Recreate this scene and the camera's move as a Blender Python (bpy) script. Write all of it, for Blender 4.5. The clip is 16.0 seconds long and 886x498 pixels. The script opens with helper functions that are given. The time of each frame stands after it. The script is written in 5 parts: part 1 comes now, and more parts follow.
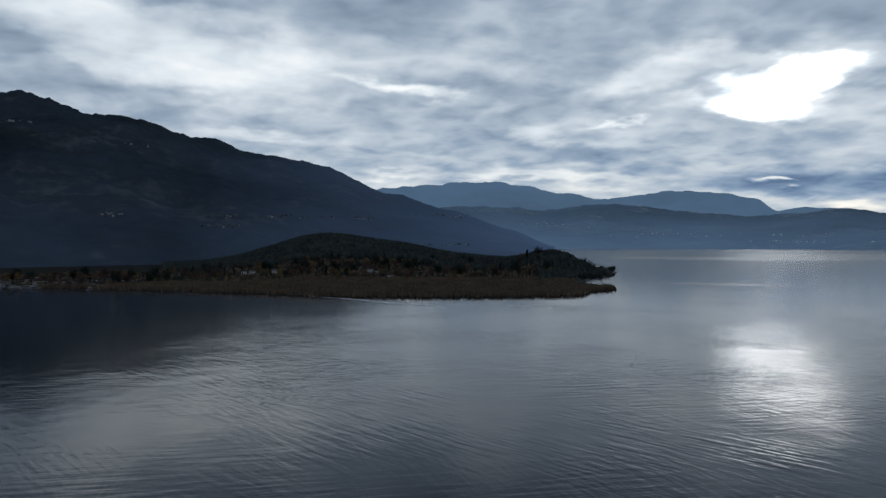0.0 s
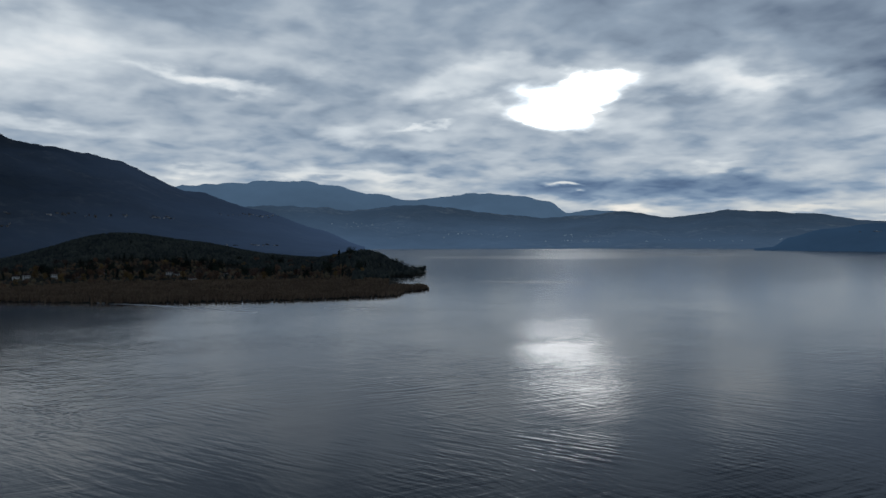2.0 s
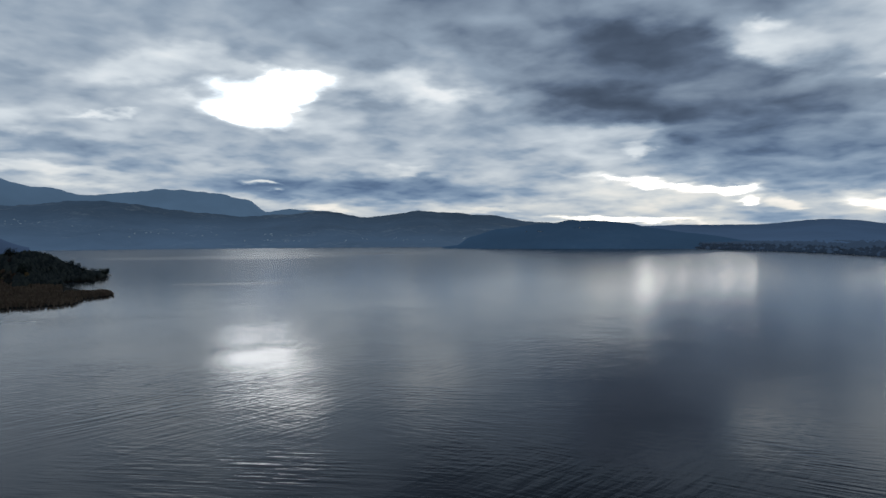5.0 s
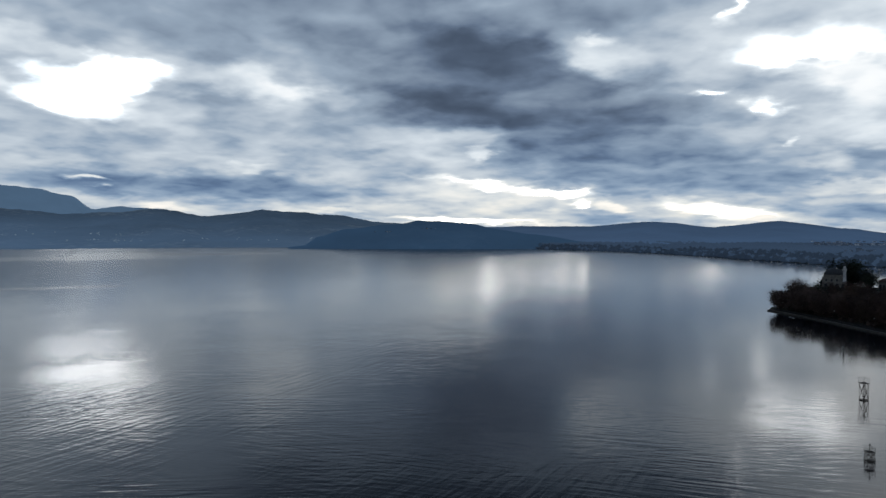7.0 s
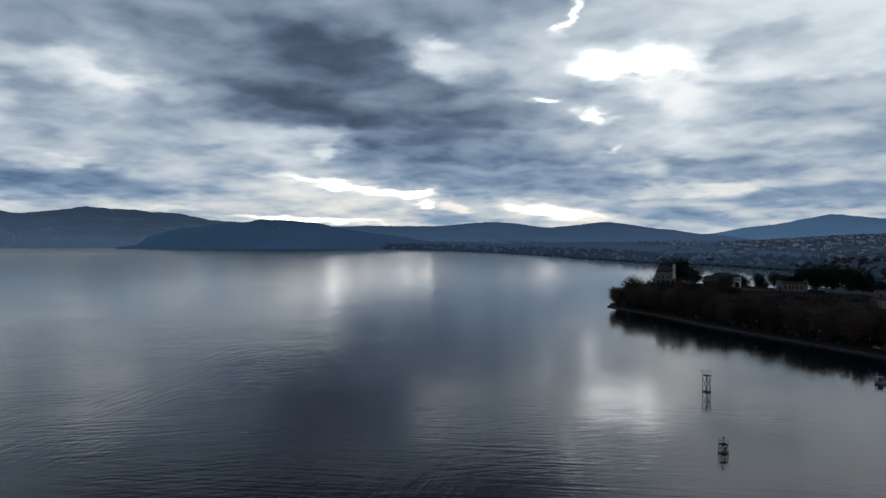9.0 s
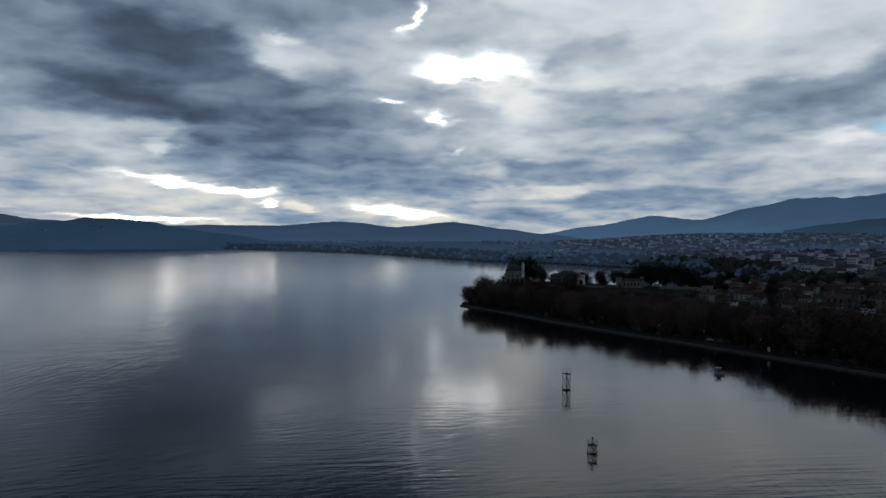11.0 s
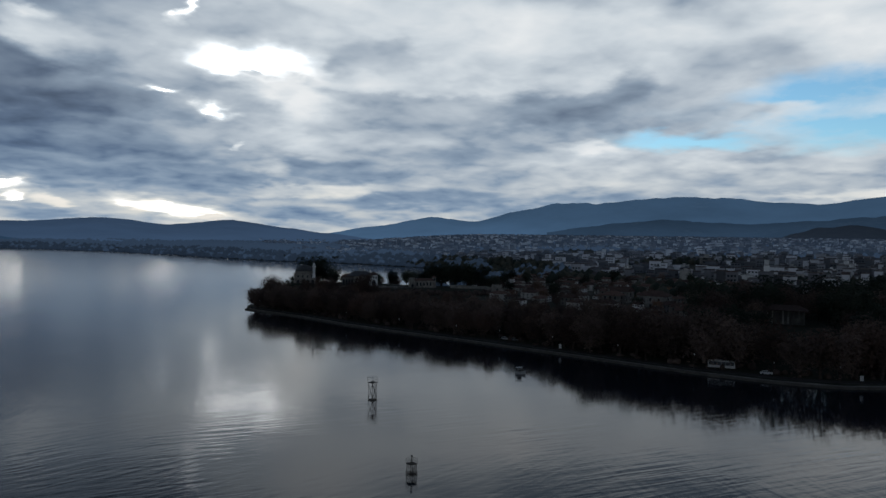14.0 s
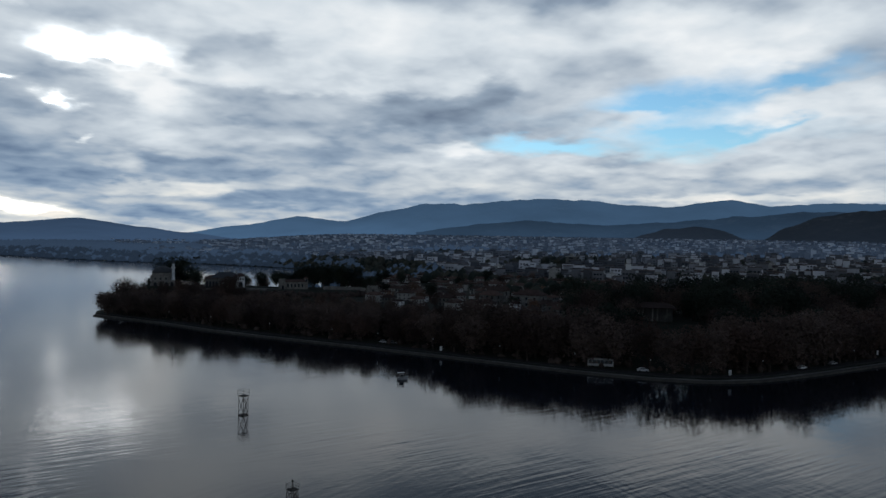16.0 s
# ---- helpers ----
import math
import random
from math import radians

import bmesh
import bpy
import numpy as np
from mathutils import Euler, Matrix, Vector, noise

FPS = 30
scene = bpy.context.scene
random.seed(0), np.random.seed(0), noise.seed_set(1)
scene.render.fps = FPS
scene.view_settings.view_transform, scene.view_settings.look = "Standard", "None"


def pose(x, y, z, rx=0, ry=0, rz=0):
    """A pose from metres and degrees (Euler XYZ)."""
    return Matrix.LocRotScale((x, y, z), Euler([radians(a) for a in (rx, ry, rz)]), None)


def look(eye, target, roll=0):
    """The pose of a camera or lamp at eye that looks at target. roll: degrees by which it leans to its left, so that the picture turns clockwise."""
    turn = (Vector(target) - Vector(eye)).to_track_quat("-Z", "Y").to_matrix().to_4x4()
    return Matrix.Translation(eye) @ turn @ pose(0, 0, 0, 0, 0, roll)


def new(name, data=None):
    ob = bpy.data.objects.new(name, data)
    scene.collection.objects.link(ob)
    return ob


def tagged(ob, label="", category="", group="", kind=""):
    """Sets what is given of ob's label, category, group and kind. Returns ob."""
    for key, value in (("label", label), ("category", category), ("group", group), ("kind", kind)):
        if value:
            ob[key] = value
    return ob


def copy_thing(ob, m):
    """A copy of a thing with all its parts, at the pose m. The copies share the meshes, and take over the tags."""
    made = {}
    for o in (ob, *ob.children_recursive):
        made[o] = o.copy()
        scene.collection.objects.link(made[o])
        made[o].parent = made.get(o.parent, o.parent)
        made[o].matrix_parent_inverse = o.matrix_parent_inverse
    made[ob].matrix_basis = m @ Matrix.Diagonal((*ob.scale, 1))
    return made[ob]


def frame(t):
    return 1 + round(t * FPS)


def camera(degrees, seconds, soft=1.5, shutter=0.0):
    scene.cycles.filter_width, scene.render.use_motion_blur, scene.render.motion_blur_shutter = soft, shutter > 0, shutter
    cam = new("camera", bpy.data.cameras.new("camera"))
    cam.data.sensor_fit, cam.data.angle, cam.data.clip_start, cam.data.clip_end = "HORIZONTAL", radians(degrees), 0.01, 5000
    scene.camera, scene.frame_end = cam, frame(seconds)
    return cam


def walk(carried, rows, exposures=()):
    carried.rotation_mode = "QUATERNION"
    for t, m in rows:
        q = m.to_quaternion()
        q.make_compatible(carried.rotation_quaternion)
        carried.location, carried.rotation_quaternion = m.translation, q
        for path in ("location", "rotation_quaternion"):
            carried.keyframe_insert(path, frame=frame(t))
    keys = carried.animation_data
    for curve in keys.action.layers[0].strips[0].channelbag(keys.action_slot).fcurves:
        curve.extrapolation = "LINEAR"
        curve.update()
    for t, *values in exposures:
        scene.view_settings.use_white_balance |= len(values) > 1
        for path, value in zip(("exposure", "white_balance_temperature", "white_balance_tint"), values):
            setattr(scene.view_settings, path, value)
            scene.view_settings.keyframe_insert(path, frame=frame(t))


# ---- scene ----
# A lake seen from a drone at 45 m that flies a slow arc and turns to the right.
cam = camera(64.1, 16.0)
# seconds, x, y, z, tilt, lean, heading
PATH = [
    (0.0, 0.00, 0.00, 45.00, 88.990, 0.202, -16.581),
    (0.5, -0.09, 2.70, 44.95, 88.983, 0.225, -20.081),
    (1.0, 0.02, 5.37, 44.91, 88.970, 0.224, -23.817),
    (1.5, 0.33, 8.01, 44.87, 88.973, 0.203, -27.998),
    (2.0, 0.82, 10.60, 44.83, 88.958, 0.204, -31.952),
    (2.5, 1.50, 13.15, 44.79, 88.920, 0.209, -36.036),
    (3.0, 2.35, 15.65, 44.75, 88.901, 0.190, -40.162),
    (3.5, 3.37, 18.09, 44.71, 88.875, 0.205, -44.247),
    (4.0, 4.56, 20.46, 44.67, 88.848, 0.225, -48.356),
    (4.5, 5.89, 22.77, 44.64, 88.830, 0.229, -52.362),
    (7.0, 14.67, 33.13, 44.44, 88.836, -0.068, -68.295),
    (7.5, 16.79, 34.92, 44.40, 88.839, -0.081, -71.466),
    (8.0, 19.02, 36.62, 44.35, 88.840, -0.125, -74.502),
    (8.5, 21.35, 38.20, 44.31, 88.845, -0.177, -77.624),
    (9.0, 23.78, 39.67, 44.26, 88.832, -0.196, -80.746),
    (11.5, 37.07, 45.13, 43.96, 88.855, -0.271, -96.197),
    (12.0, 39.92, 45.81, 43.89, 88.858, -0.375, -99.183),
    (12.5, 42.81, 46.34, 43.81, 88.876, -0.540, -102.205),
    (13.0, 45.74, 46.71, 43.73, 88.900, -0.658, -105.189),
    (13.5, 48.70, 46.93, 43.64, 88.946, -0.756, -108.045),
    (14.0, 51.69, 46.97, 43.55, 88.974, -0.789, -110.690),
    (14.5, 54.70, 46.85, 43.45, 89.020, -0.801, -113.398),
    (15.0, 57.72, 46.55, 43.35, 89.055, -0.866, -116.048),
    (15.5, 60.74, 46.07, 43.24, 89.081, -0.895, -118.699),
    (16.0, 63.77, 45.40, 43.12, 89.127, -0.906, -121.298),
]
walk(cam, [(r[0], pose(*r[1:])) for r in PATH], [(0, 0.12), (2.5, -0.10), (4.5, -0.06), (7, 0.10), (9, 0.0), (11.5, -0.20), (14, -0.14), (16, 0.0)])

# ---- sky and sun ----
SUN_AZIMUTH, SUN_HEIGHT = 96.0, 13.5
# Cloud banks and gaps: azimuth, height, half width, half height, slope (degrees), brightness, softness of the edge
BANKS_WEST = [
    (26.4, 15.7, 18.6, 2.89, 0, 0.7, 0.9),
    (-1.2, 13.2, 13.6, 2.86, 6, 0.84, 0.9),
    (-9.4, 16.0, 9.6, 1.28, 0, 0.76, 0.9),
    (-14.0, 12.8, 4.4, 0.89, 16, 0.54, 0.8),
    (-7.9, 10.1, 10.2, 1.36, 3, 0.54, 0.8),
    (6.5, 9.1, 8.0, 1.13, 4, 0.64, 0.8),
    (21.9, 15.2, 7.7, 1.59, 4, 0.66, 0.8),
    (31.6, 8.9, 7.2, 1.46, -4, 0.7, 0.9),
    (19.6, 6.1, 15.0, 0.9, 2, 0.63, 0.8),
    (42.8, 4.0, 9.6, 0.81, 3, 0.56, 0.8),
    (45.9, 13.9, 4.1, 0.97, 0, 0.8, 0.8),
    (3.0, 7.9, 5.2, 0.52, 3, 0.76, 0.9),
    (32.9, 12.4, 5.9, 1.25, -10, 0.8, 0.9),
]
GAPS_WEST = [
    (42.2, 10.8, 5.6, 1.74, -6, 1.0, 1.0),
    (40.1, 9.3, 4.6, 0.81, 12, 1.0, 1.0),
    (44.2, 12.2, 3.2, 0.77, 6, 1.0, 1.0),
    (40.7, 12.8, 1.6, 0.55, 0, 0.72, 0.9),
    (43.6, 9.5, 1.4, 0.43, 5, 0.76, 0.9),
    (47.0, 10.4, 1.7, 0.49, -12, 0.64, 0.8),
    (46.3, 7.7, 3.1, 0.85, 0, 0.6, 0.8),
    (12.8, 11.8, 4.1, 0.52, 9, 0.9, 0.9),
    (12.3, 5.0, 2.7, 0.36, 3, 0.82, 0.9),
    (23.2, 4.7, 8.6, 0.31, 3, 0.8, 0.9),
    (42.2, 3.9, 1.3, 0.2, 2, 0.84, 0.8),
    (29.4, 3.6, 3.9, 0.31, 2, 0.74, 0.9),
    (47.3, 2.2, 1.3, 0.31, 3, 0.82, 0.8),
]
BANKS_LAKE = [
    (29.5, 15.4, 12.7, 2.32, 0, 0.54, 0.9),
    (22.5, 13.1, 3.1, 0.97, 4, 0.66, 0.9),
    (35.0, 12.8, 4.6, 0.99, -6, 0.74, 0.9),
    (51.3, 14.9, 11.8, 2.11, 0, 0.52, 0.9),
    (65.6, 16.1, 15.5, 2.43, 0, 0.45, 0.9),
    (68.6, 12.0, 8.0, 2.91, 10, 0.4, 0.8),
    (79.6, 7.4, 8.3, 3.97, 6, 0.41, 0.8),
    (24.2, 7.8, 2.1, 1.02, 20, 0.74, 0.8),
    (32.5, 9.6, 5.3, 1.41, 0, 0.6, 0.9),
    (26.7, 6.4, 8.9, 0.81, 2, 0.48, 0.8),
    (42.3, 6.8, 8.4, 1.06, 2, 0.64, 0.9),
    (51.7, 3.7, 11.9, 1.0, 2, 0.43, 0.8),
    (49.5, 8.3, 5.9, 0.71, 4, 0.6, 0.9),
]
GAPS_LAKE = [
    (52.7, 11.6, 5.9, 1.3, 8, 0.8, 0.9),
    (55.4, 11.2, 2.3, 0.52, 6, 0.9, 0.9),
    (80.6, 13.8, 3.9, 1.43, 14, 0.72, 0.9),
    (80.4, 14.9, 1.6, 0.45, 4, 0.86, 0.9),
    (67.8, 7.4, 5.5, 1.12, -4, 0.66, 0.9),
    (71.3, 6.5, 0.7, 0.51, 0, 0.82, 0.9),
    (26.3, 4.9, 7.0, 0.33, 4, 0.8, 0.9),
    (30.0, 8.8, 2.1, 0.29, -6, 0.86, 0.9),
    (41.8, 4.0, 1.5, 0.18, 2, 0.86, 0.9),
    (46.5, 2.1, 1.9, 0.27, 3, 0.86, 0.9),
    (53.1, 5.0, 2.3, 0.27, 2, 0.76, 0.9),
    (60.1, 1.9, 2.2, 0.23, 2, 0.84, 0.9),
]
GAPS_SHORE = [
    (72.2, 2.8, 7.7, 1.54, 3, 0.8, 0.8),
    (73.0, 3.8, 6.0, 0.38, 7, 1.0, 1.0),
    (78.0, 3.3, 2.2, 0.29, 4, 1.0, 1.0),
    (70.3, 1.1, 7.0, 0.26, 2, 1.0, 1.0),
    (75.9, 1.7, 3.5, 0.54, 4, 0.62, 0.8),
    (79.3, 2.4, 0.7, 0.37, 6, 1.0, 1.0),
    (82.3, 2.1, 1.0, 0.32, 3, 1.0, 1.0),
    (89.8, 1.8, 4.9, 0.65, 7, 1.0, 1.0),
    (81.9, 2.2, 1.8, 0.4, 4, 0.93, 0.8),
    (67.4, 3.5, 3.4, 0.53, 0, 0.74, 0.9),
    (81.4, 1.1, 3.1, 0.36, 2, 0.56, 0.8),
    (93.5, 1.0, 2.4, 0.21, 6, 0.92, 0.8),
]
BANKS_EAST = [
    # unseen dark bank above the view, added to darken the near water
    (69.4, 22.6, 23.6, 4.78, 3, 0.06, 0.9),
    (72.4, 12.0, 12.2, 4.56, 10, 0.14, 0.9),
    (73.1, 17.2, 19.1, 2.06, 2, 0.5, 0.9),
    (57.4, 13.9, 11.1, 1.74, 3, 0.52, 0.9),
    (72.2, 12.1, 8.7, 2.38, 8, 0.3, 0.8),
    (83.0, 9.1, 10.1, 3.04, 10, 0.38, 0.8),
    (69.9, 7.1, 3.4, 0.9, 0, 0.66, 0.9),
    (89.0, 5.0, 9.5, 1.98, 5, 0.46, 0.8),
    (86.0, 13.2, 3.8, 1.08, 16, 0.68, 0.9),
    (99.4, 7.1, 5.3, 0.95, 2, 0.72, 0.9),
    (100.8, 5.0, 4.2, 0.87, 3, 0.52, 0.8),
    (98.7, 1.5, 5.8, 0.65, 3, 0.5, 0.8),
    (100.0, 18.4, 8.1, 4.64, 0, 0.86, 0.9),
    (42.2, 3.7, 5.2, 0.79, 2, 0.41, 0.8),
]
GAPS_EAST = [
    (96.0, 13.0, 6.2, 1.49, 4, 1.0, 1.0),
    (98.5, 10.1, 2.5, 2.16, -8, 0.9, 0.9),
    (90.7, 16.8, 0.6, 1.17, 8, 1.0, 1.0),
    (89.3, 10.3, 1.3, 0.42, -8, 1.0, 1.0),
    (92.7, 9.3, 1.3, 0.66, 10, 1.0, 1.0),
    (93.4, 10.8, 3.1, 1.3, 14, 0.6, 0.8),
    (96.0, 12.2, 1.0, 0.35, 0, 0.8, 0.9),
    (99.6, 11.7, 1.4, 0.42, -5, 0.74, 0.9),
    (93.8, 7.1, 0.6, 0.25, 12, 0.9, 0.9),
    (99.1, 3.3, 3.9, 0.48, -2, 0.8, 0.9),
    (102.9, 13.4, 1.0, 1.1, 0, 0.66, 0.9),
    (97.1, 5.1, 1.8, 0.63, 8, 0.72, 0.9),
    (81.0, 15.2, 2.0, 0.46, 4, 0.8, 0.9),
]
BANKS_TOWN = [
    (96.9, 12.4, 12.3, 5.19, 0, 0.74, 0.9),
    (116.4, 14.9, 16.0, 3.76, 0, 0.8, 0.9),
    (105.9, 13.8, 4.0, 1.18, 4, 0.58, 0.8),
    (119.6, 9.7, 5.7, 1.21, -4, 0.48, 0.7),
    (124.4, 11.3, 2.5, 1.23, -16, 0.52, 0.8),
    (109.4, 10.0, 6.5, 0.6, 2, 0.6, 0.8),
    (106.8, 11.8, 9.7, 0.77, 2, 0.78, 0.9),
    (113.3, 6.6, 6.2, 0.69, 0, 0.54, 0.8),
    (104.2, 5.4, 6.7, 0.8, 2, 0.5, 0.8),
    (108.6, 2.9, 8.3, 0.98, 3, 0.47, 0.8),
    (123.8, 5.6, 6.1, 1.84, 0, 0.74, 0.9),
    (122.0, 2.9, 8.1, 0.57, 0, 0.52, 0.8),
    (100.6, 3.5, 5.2, 0.5, -2, 0.82, 0.8),
    (103.2, 7.7, 3.6, 0.62, 2, 0.72, 0.9),
]
BANKS_SOUTH = [
    (143.5, 9.8, 13.3, 3.89, 0, 0.86, 0.9),
    (114.5, 16.3, 14.8, 3.73, 0, 0.8, 0.9),
    (105.8, 14.2, 3.4, 1.07, 4, 0.64, 0.8),
    (119.1, 10.1, 7.3, 1.23, 2, 0.46, 0.7),
    (124.6, 11.6, 2.7, 1.22, -18, 0.5, 0.8),
    (108.4, 10.4, 5.6, 0.77, 2, 0.6, 0.8),
    (140.6, 15.5, 16.2, 2.98, -2, 0.84, 0.9),
    (144.2, 13.8, 4.6, 1.42, -14, 0.86, 0.8),
    (137.9, 5.6, 17.6, 1.47, 0, 0.72, 0.8),
    (133.6, 6.1, 3.5, 0.57, 0, 0.6, 0.8),
    (144.8, 4.4, 10.0, 0.42, 2, 0.62, 0.8),
    (143.6, 3.3, 10.5, 0.38, 0, 0.82, 0.8),
    (122.4, 7.0, 3.7, 0.63, 4, 0.86, 0.8),
    # unseen bank high in the south, added to dim the water below it
    (135.0, 24.0, 22.3, 4.03, 0, 0.3, 0.9),
]
BLUE_SKY = [
    (139.1, 10.5, 6.6, 1.84, -6, 1.0, 1.0),
    (148.0, 12.0, 4.4, 0.93, -8, 1.0, 1.0),
    (129.2, 7.5, 4.9, 0.8, 2, 0.85, 0.7),
    (140.3, 7.9, 5.3, 1.27, -4, 1.0, 1.0),
    (145.8, 8.2, 3.4, 0.49, -10, 0.8, 0.7),
    (132.7, 9.3, 6.6, 0.78, 2, 0.05, 0.6),
    (149.1, 10.2, 6.1, 1.01, -12, 0.0, 0.5),
    (150.2, 8.0, 4.5, 0.7, -4, 0.1, 0.6),
    (144.6, 11.2, 1.5, 0.24, 4, 0.4, 0.9),
    (133.6, 8.2, 1.7, 0.22, 4, 0.3, 0.9),
]


def sky_world():
    world = bpy.data.worlds.new("overcast_sky")
    scene.world = world
    world.use_nodes = True
    tree = world.node_tree
    tree.nodes.clear()
    N, L = tree.nodes, tree.links

    def math_node(op, a, b=None, c=None):
        n = N.new("ShaderNodeMath")
        n.operation = op
        for i, v in enumerate((a, b, c)):
            if v is None:
                continue
            if isinstance(v, (int, float)):
                n.inputs[i].default_value = v
            else:
                L.new(v, n.inputs[i])
        return n.outputs[0]

    def vec(op, a, b):
        n = N.new("ShaderNodeVectorMath")
        n.operation = op
        for i, v in enumerate((a, b)):
            if v is None:
                continue
            if isinstance(v, tuple):
                n.inputs[i].default_value = v
            else:
                L.new(v, n.inputs[i])
        return n.outputs["Value"] if op == "LENGTH" else n.outputs[0]

    def fbm(v, scale, detail, rough=0.55, distortion=0.0):
        n = N.new("ShaderNodeTexNoise")
        n.noise_dimensions = "2D"
        L.new(v, n.inputs["Vector"])
        n.inputs["Scale"].default_value, n.inputs["Detail"].default_value = scale, detail
        n.inputs["Roughness"].default_value, n.inputs["Distortion"].default_value = rough, distortion
        return n

    coord = N.new("ShaderNodeTexCoord").outputs["Generated"]
    xyz = N.new("ShaderNodeSeparateXYZ")
    L.new(coord, xyz.inputs[0])
    x, y, z = xyz.outputs
    azimuth = math_node("MULTIPLY", math_node("ARCTAN2", x, y), 57.2958)
    height = math_node("MULTIPLY", math_node("ARCSINE", z), 57.2958)
    # the clouds lie on a flat layer, so they crowd towards the horizon
    lift = math_node("ADD", math_node("MAXIMUM", z, 0.0), 0.19)
    layer = N.new("ShaderNodeCombineXYZ")
    L.new(math_node("DIVIDE", x, lift), layer.inputs[0])
    L.new(math_node("DIVIDE", y, lift), layer.inputs[1])
    layer = layer.outputs[0]
    place = N.new("ShaderNodeCombineXYZ")
    L.new(azimuth, place.inputs[0])
    L.new(height, place.inputs[1])
    # the edges wander a little, and fray
    big = vec("MULTIPLY", vec("SUBTRACT", fbm(layer, 2.4, 2).outputs["Color"], (0.5, 0.5, 0.5)), (5.0, 2.0, 0.0))
    small = vec("MULTIPLY", vec("SUBTRACT", fbm(layer, 6.0, 4, 0.5).outputs["Color"], (0.5, 0.5, 0.5)), (4.6, 2.2, 0.0))
    # both shrink towards the horizon, where the clouds are far away
    near = N.new("ShaderNodeMapRange")
    L.new(height, near.inputs["Value"])
    near.inputs["From Min"].default_value, near.inputs["From Max"].default_value = 0.0, 12.0
    near.inputs["To Min"].default_value, near.inputs["To Max"].default_value = 0.30, 1.0
    stray = vec("SCALE", vec("ADD", big, small), None)
    L.new(near.outputs["Result"], stray.node.inputs["Scale"])
    place = vec("ADD", place.outputs[0], stray)

    split = N.new("ShaderNodeSeparateXYZ")
    L.new(place, split.inputs[0])
    along, above = split.outputs[0], split.outputs[1]

    def blob(row):
        a, h, wide, high, slope, value, soft = row
        c, s = math.cos(radians(slope)), math.sin(radians(slope))
        u = math_node("MULTIPLY_ADD", along, c / wide, math_node("MULTIPLY_ADD", above, -s / wide, (h * s - a * c) / wide))
        v = math_node("MULTIPLY_ADD", along, s / high, math_node("MULTIPLY_ADD", above, c / high, (-a * s - h * c) / high))
        away = math_node("SQRT", math_node("MULTIPLY_ADD", u, u, math_node("MULTIPLY", v, v)))
        n = N.new("ShaderNodeMapRange")
        n.interpolation_type, n.clamp = "SMOOTHSTEP", False
        L.new(away, n.inputs["Value"])
        n.inputs["From Min"].default_value, n.inputs["From Max"].default_value = 1 + soft * 0.55, max(1 - soft, 0.0)
        return n.outputs["Result"]

    def over(level, value, weight):
        return math_node("ADD", level, math_node("MULTIPLY", math_node("SUBTRACT", value, level), weight))

    # darker upwards; an extra drop in the unseen part dims land and water
    level = math_node("SUBTRACT", math_node("MULTIPLY_ADD", math_node("MINIMUM", height, 36.0), -0.0100, 0.67), math_node("MULTIPLY", math_node("MINIMUM", math_node("MAXIMUM", math_node("SUBTRACT", height, 19.0), 0.0), 8.0), 0.013))
    for row in BANKS_WEST + BANKS_LAKE + BANKS_EAST + BANKS_TOWN + BANKS_SOUTH:
        level = over(level, row[5], blob(row))
    bright = 0.0
    for row in GAPS_WEST + GAPS_LAKE + GAPS_SHORE + GAPS_EAST:
        weight = blob(row)
        level = over(level, row[5], weight)
        lit = 1.0 if row[5] > 0.94 else 0.0
        bright = over(bright, lit, weight) if bright else math_node("MULTIPLY", weight, lit)
    # billows and streaks
    billow = math_node("SUBTRACT", fbm(layer, 3.4, 5, 0.48, 0.2).outputs["Fac"], 0.5)
    streak_at = vec("MULTIPLY", place, (0.14, 0.55, 1.0))
    streak = math_node("SUBTRACT", fbm(streak_at, 1.0, 4, 0.5, 0.3).outputs["Fac"], 0.5)
    lump = N.new("ShaderNodeTexVoronoi")
    lump.feature, lump.voronoi_dimensions = "SMOOTH_F1", "2D"
    L.new(vec("ADD", layer, vec("MULTIPLY", fbm(layer, 4.0, 3, 0.5).outputs["Color"], (0.5, 0.5, 0.0))), lump.inputs["Vector"])
    lump.inputs["Scale"].default_value, lump.inputs["Smoothness"].default_value = 4.0, 0.7
    level = math_node("ADD", level, math_node("MULTIPLY", math_node("SUBTRACT", lump.outputs["Distance"], 0.42), 0.17))
    level = math_node("ADD", level, math_node("ADD", math_node("MULTIPLY", billow, 0.31), math_node("ADD", math_node("MULTIPLY", streak, 0.10), 0.10)))

    ramp = N.new("ShaderNodeValToRGB")
    ramp.color_ramp.elements[0].position, ramp.color_ramp.elements[0].color = 0.18 * 0.8, (0.04, 0.058, 0.092, 1)
    ramp.color_ramp.elements[1].position, ramp.color_ramp.elements[1].color = 1.0, (1.0, 1.0, 1.0, 1)
    for at, colour in ((0.34, (0.074, 0.104, 0.158)), (0.44, (0.122, 0.168, 0.246)), (0.63, (0.285, 0.360, 0.455)), (0.88, (0.67, 0.735, 0.79)), (1.02, (0.88, 0.91, 0.93))):
        ramp.color_ramp.elements.new(at * 0.8).color = (*colour, 1)
    L.new(math_node("MULTIPLY", level, 0.8), ramp.inputs[0])
    # the sun stands behind the thin cloud of the gaps
    glare = math_node("MULTIPLY_ADD", math_node("POWER", bright, 4.0), 3.6, 1.0)
    cloud = vec("SCALE", ramp.outputs[0], None)
    L.new(glare, cloud.node.inputs["Scale"])

    # thin low cloud lets warmer light through near the horizon
    warm = N.new("ShaderNodeMapRange")
    L.new(height, warm.inputs["Value"])
    warm.inputs["From Min"].default_value, warm.inputs["From Max"].default_value = 6.5, 1.5
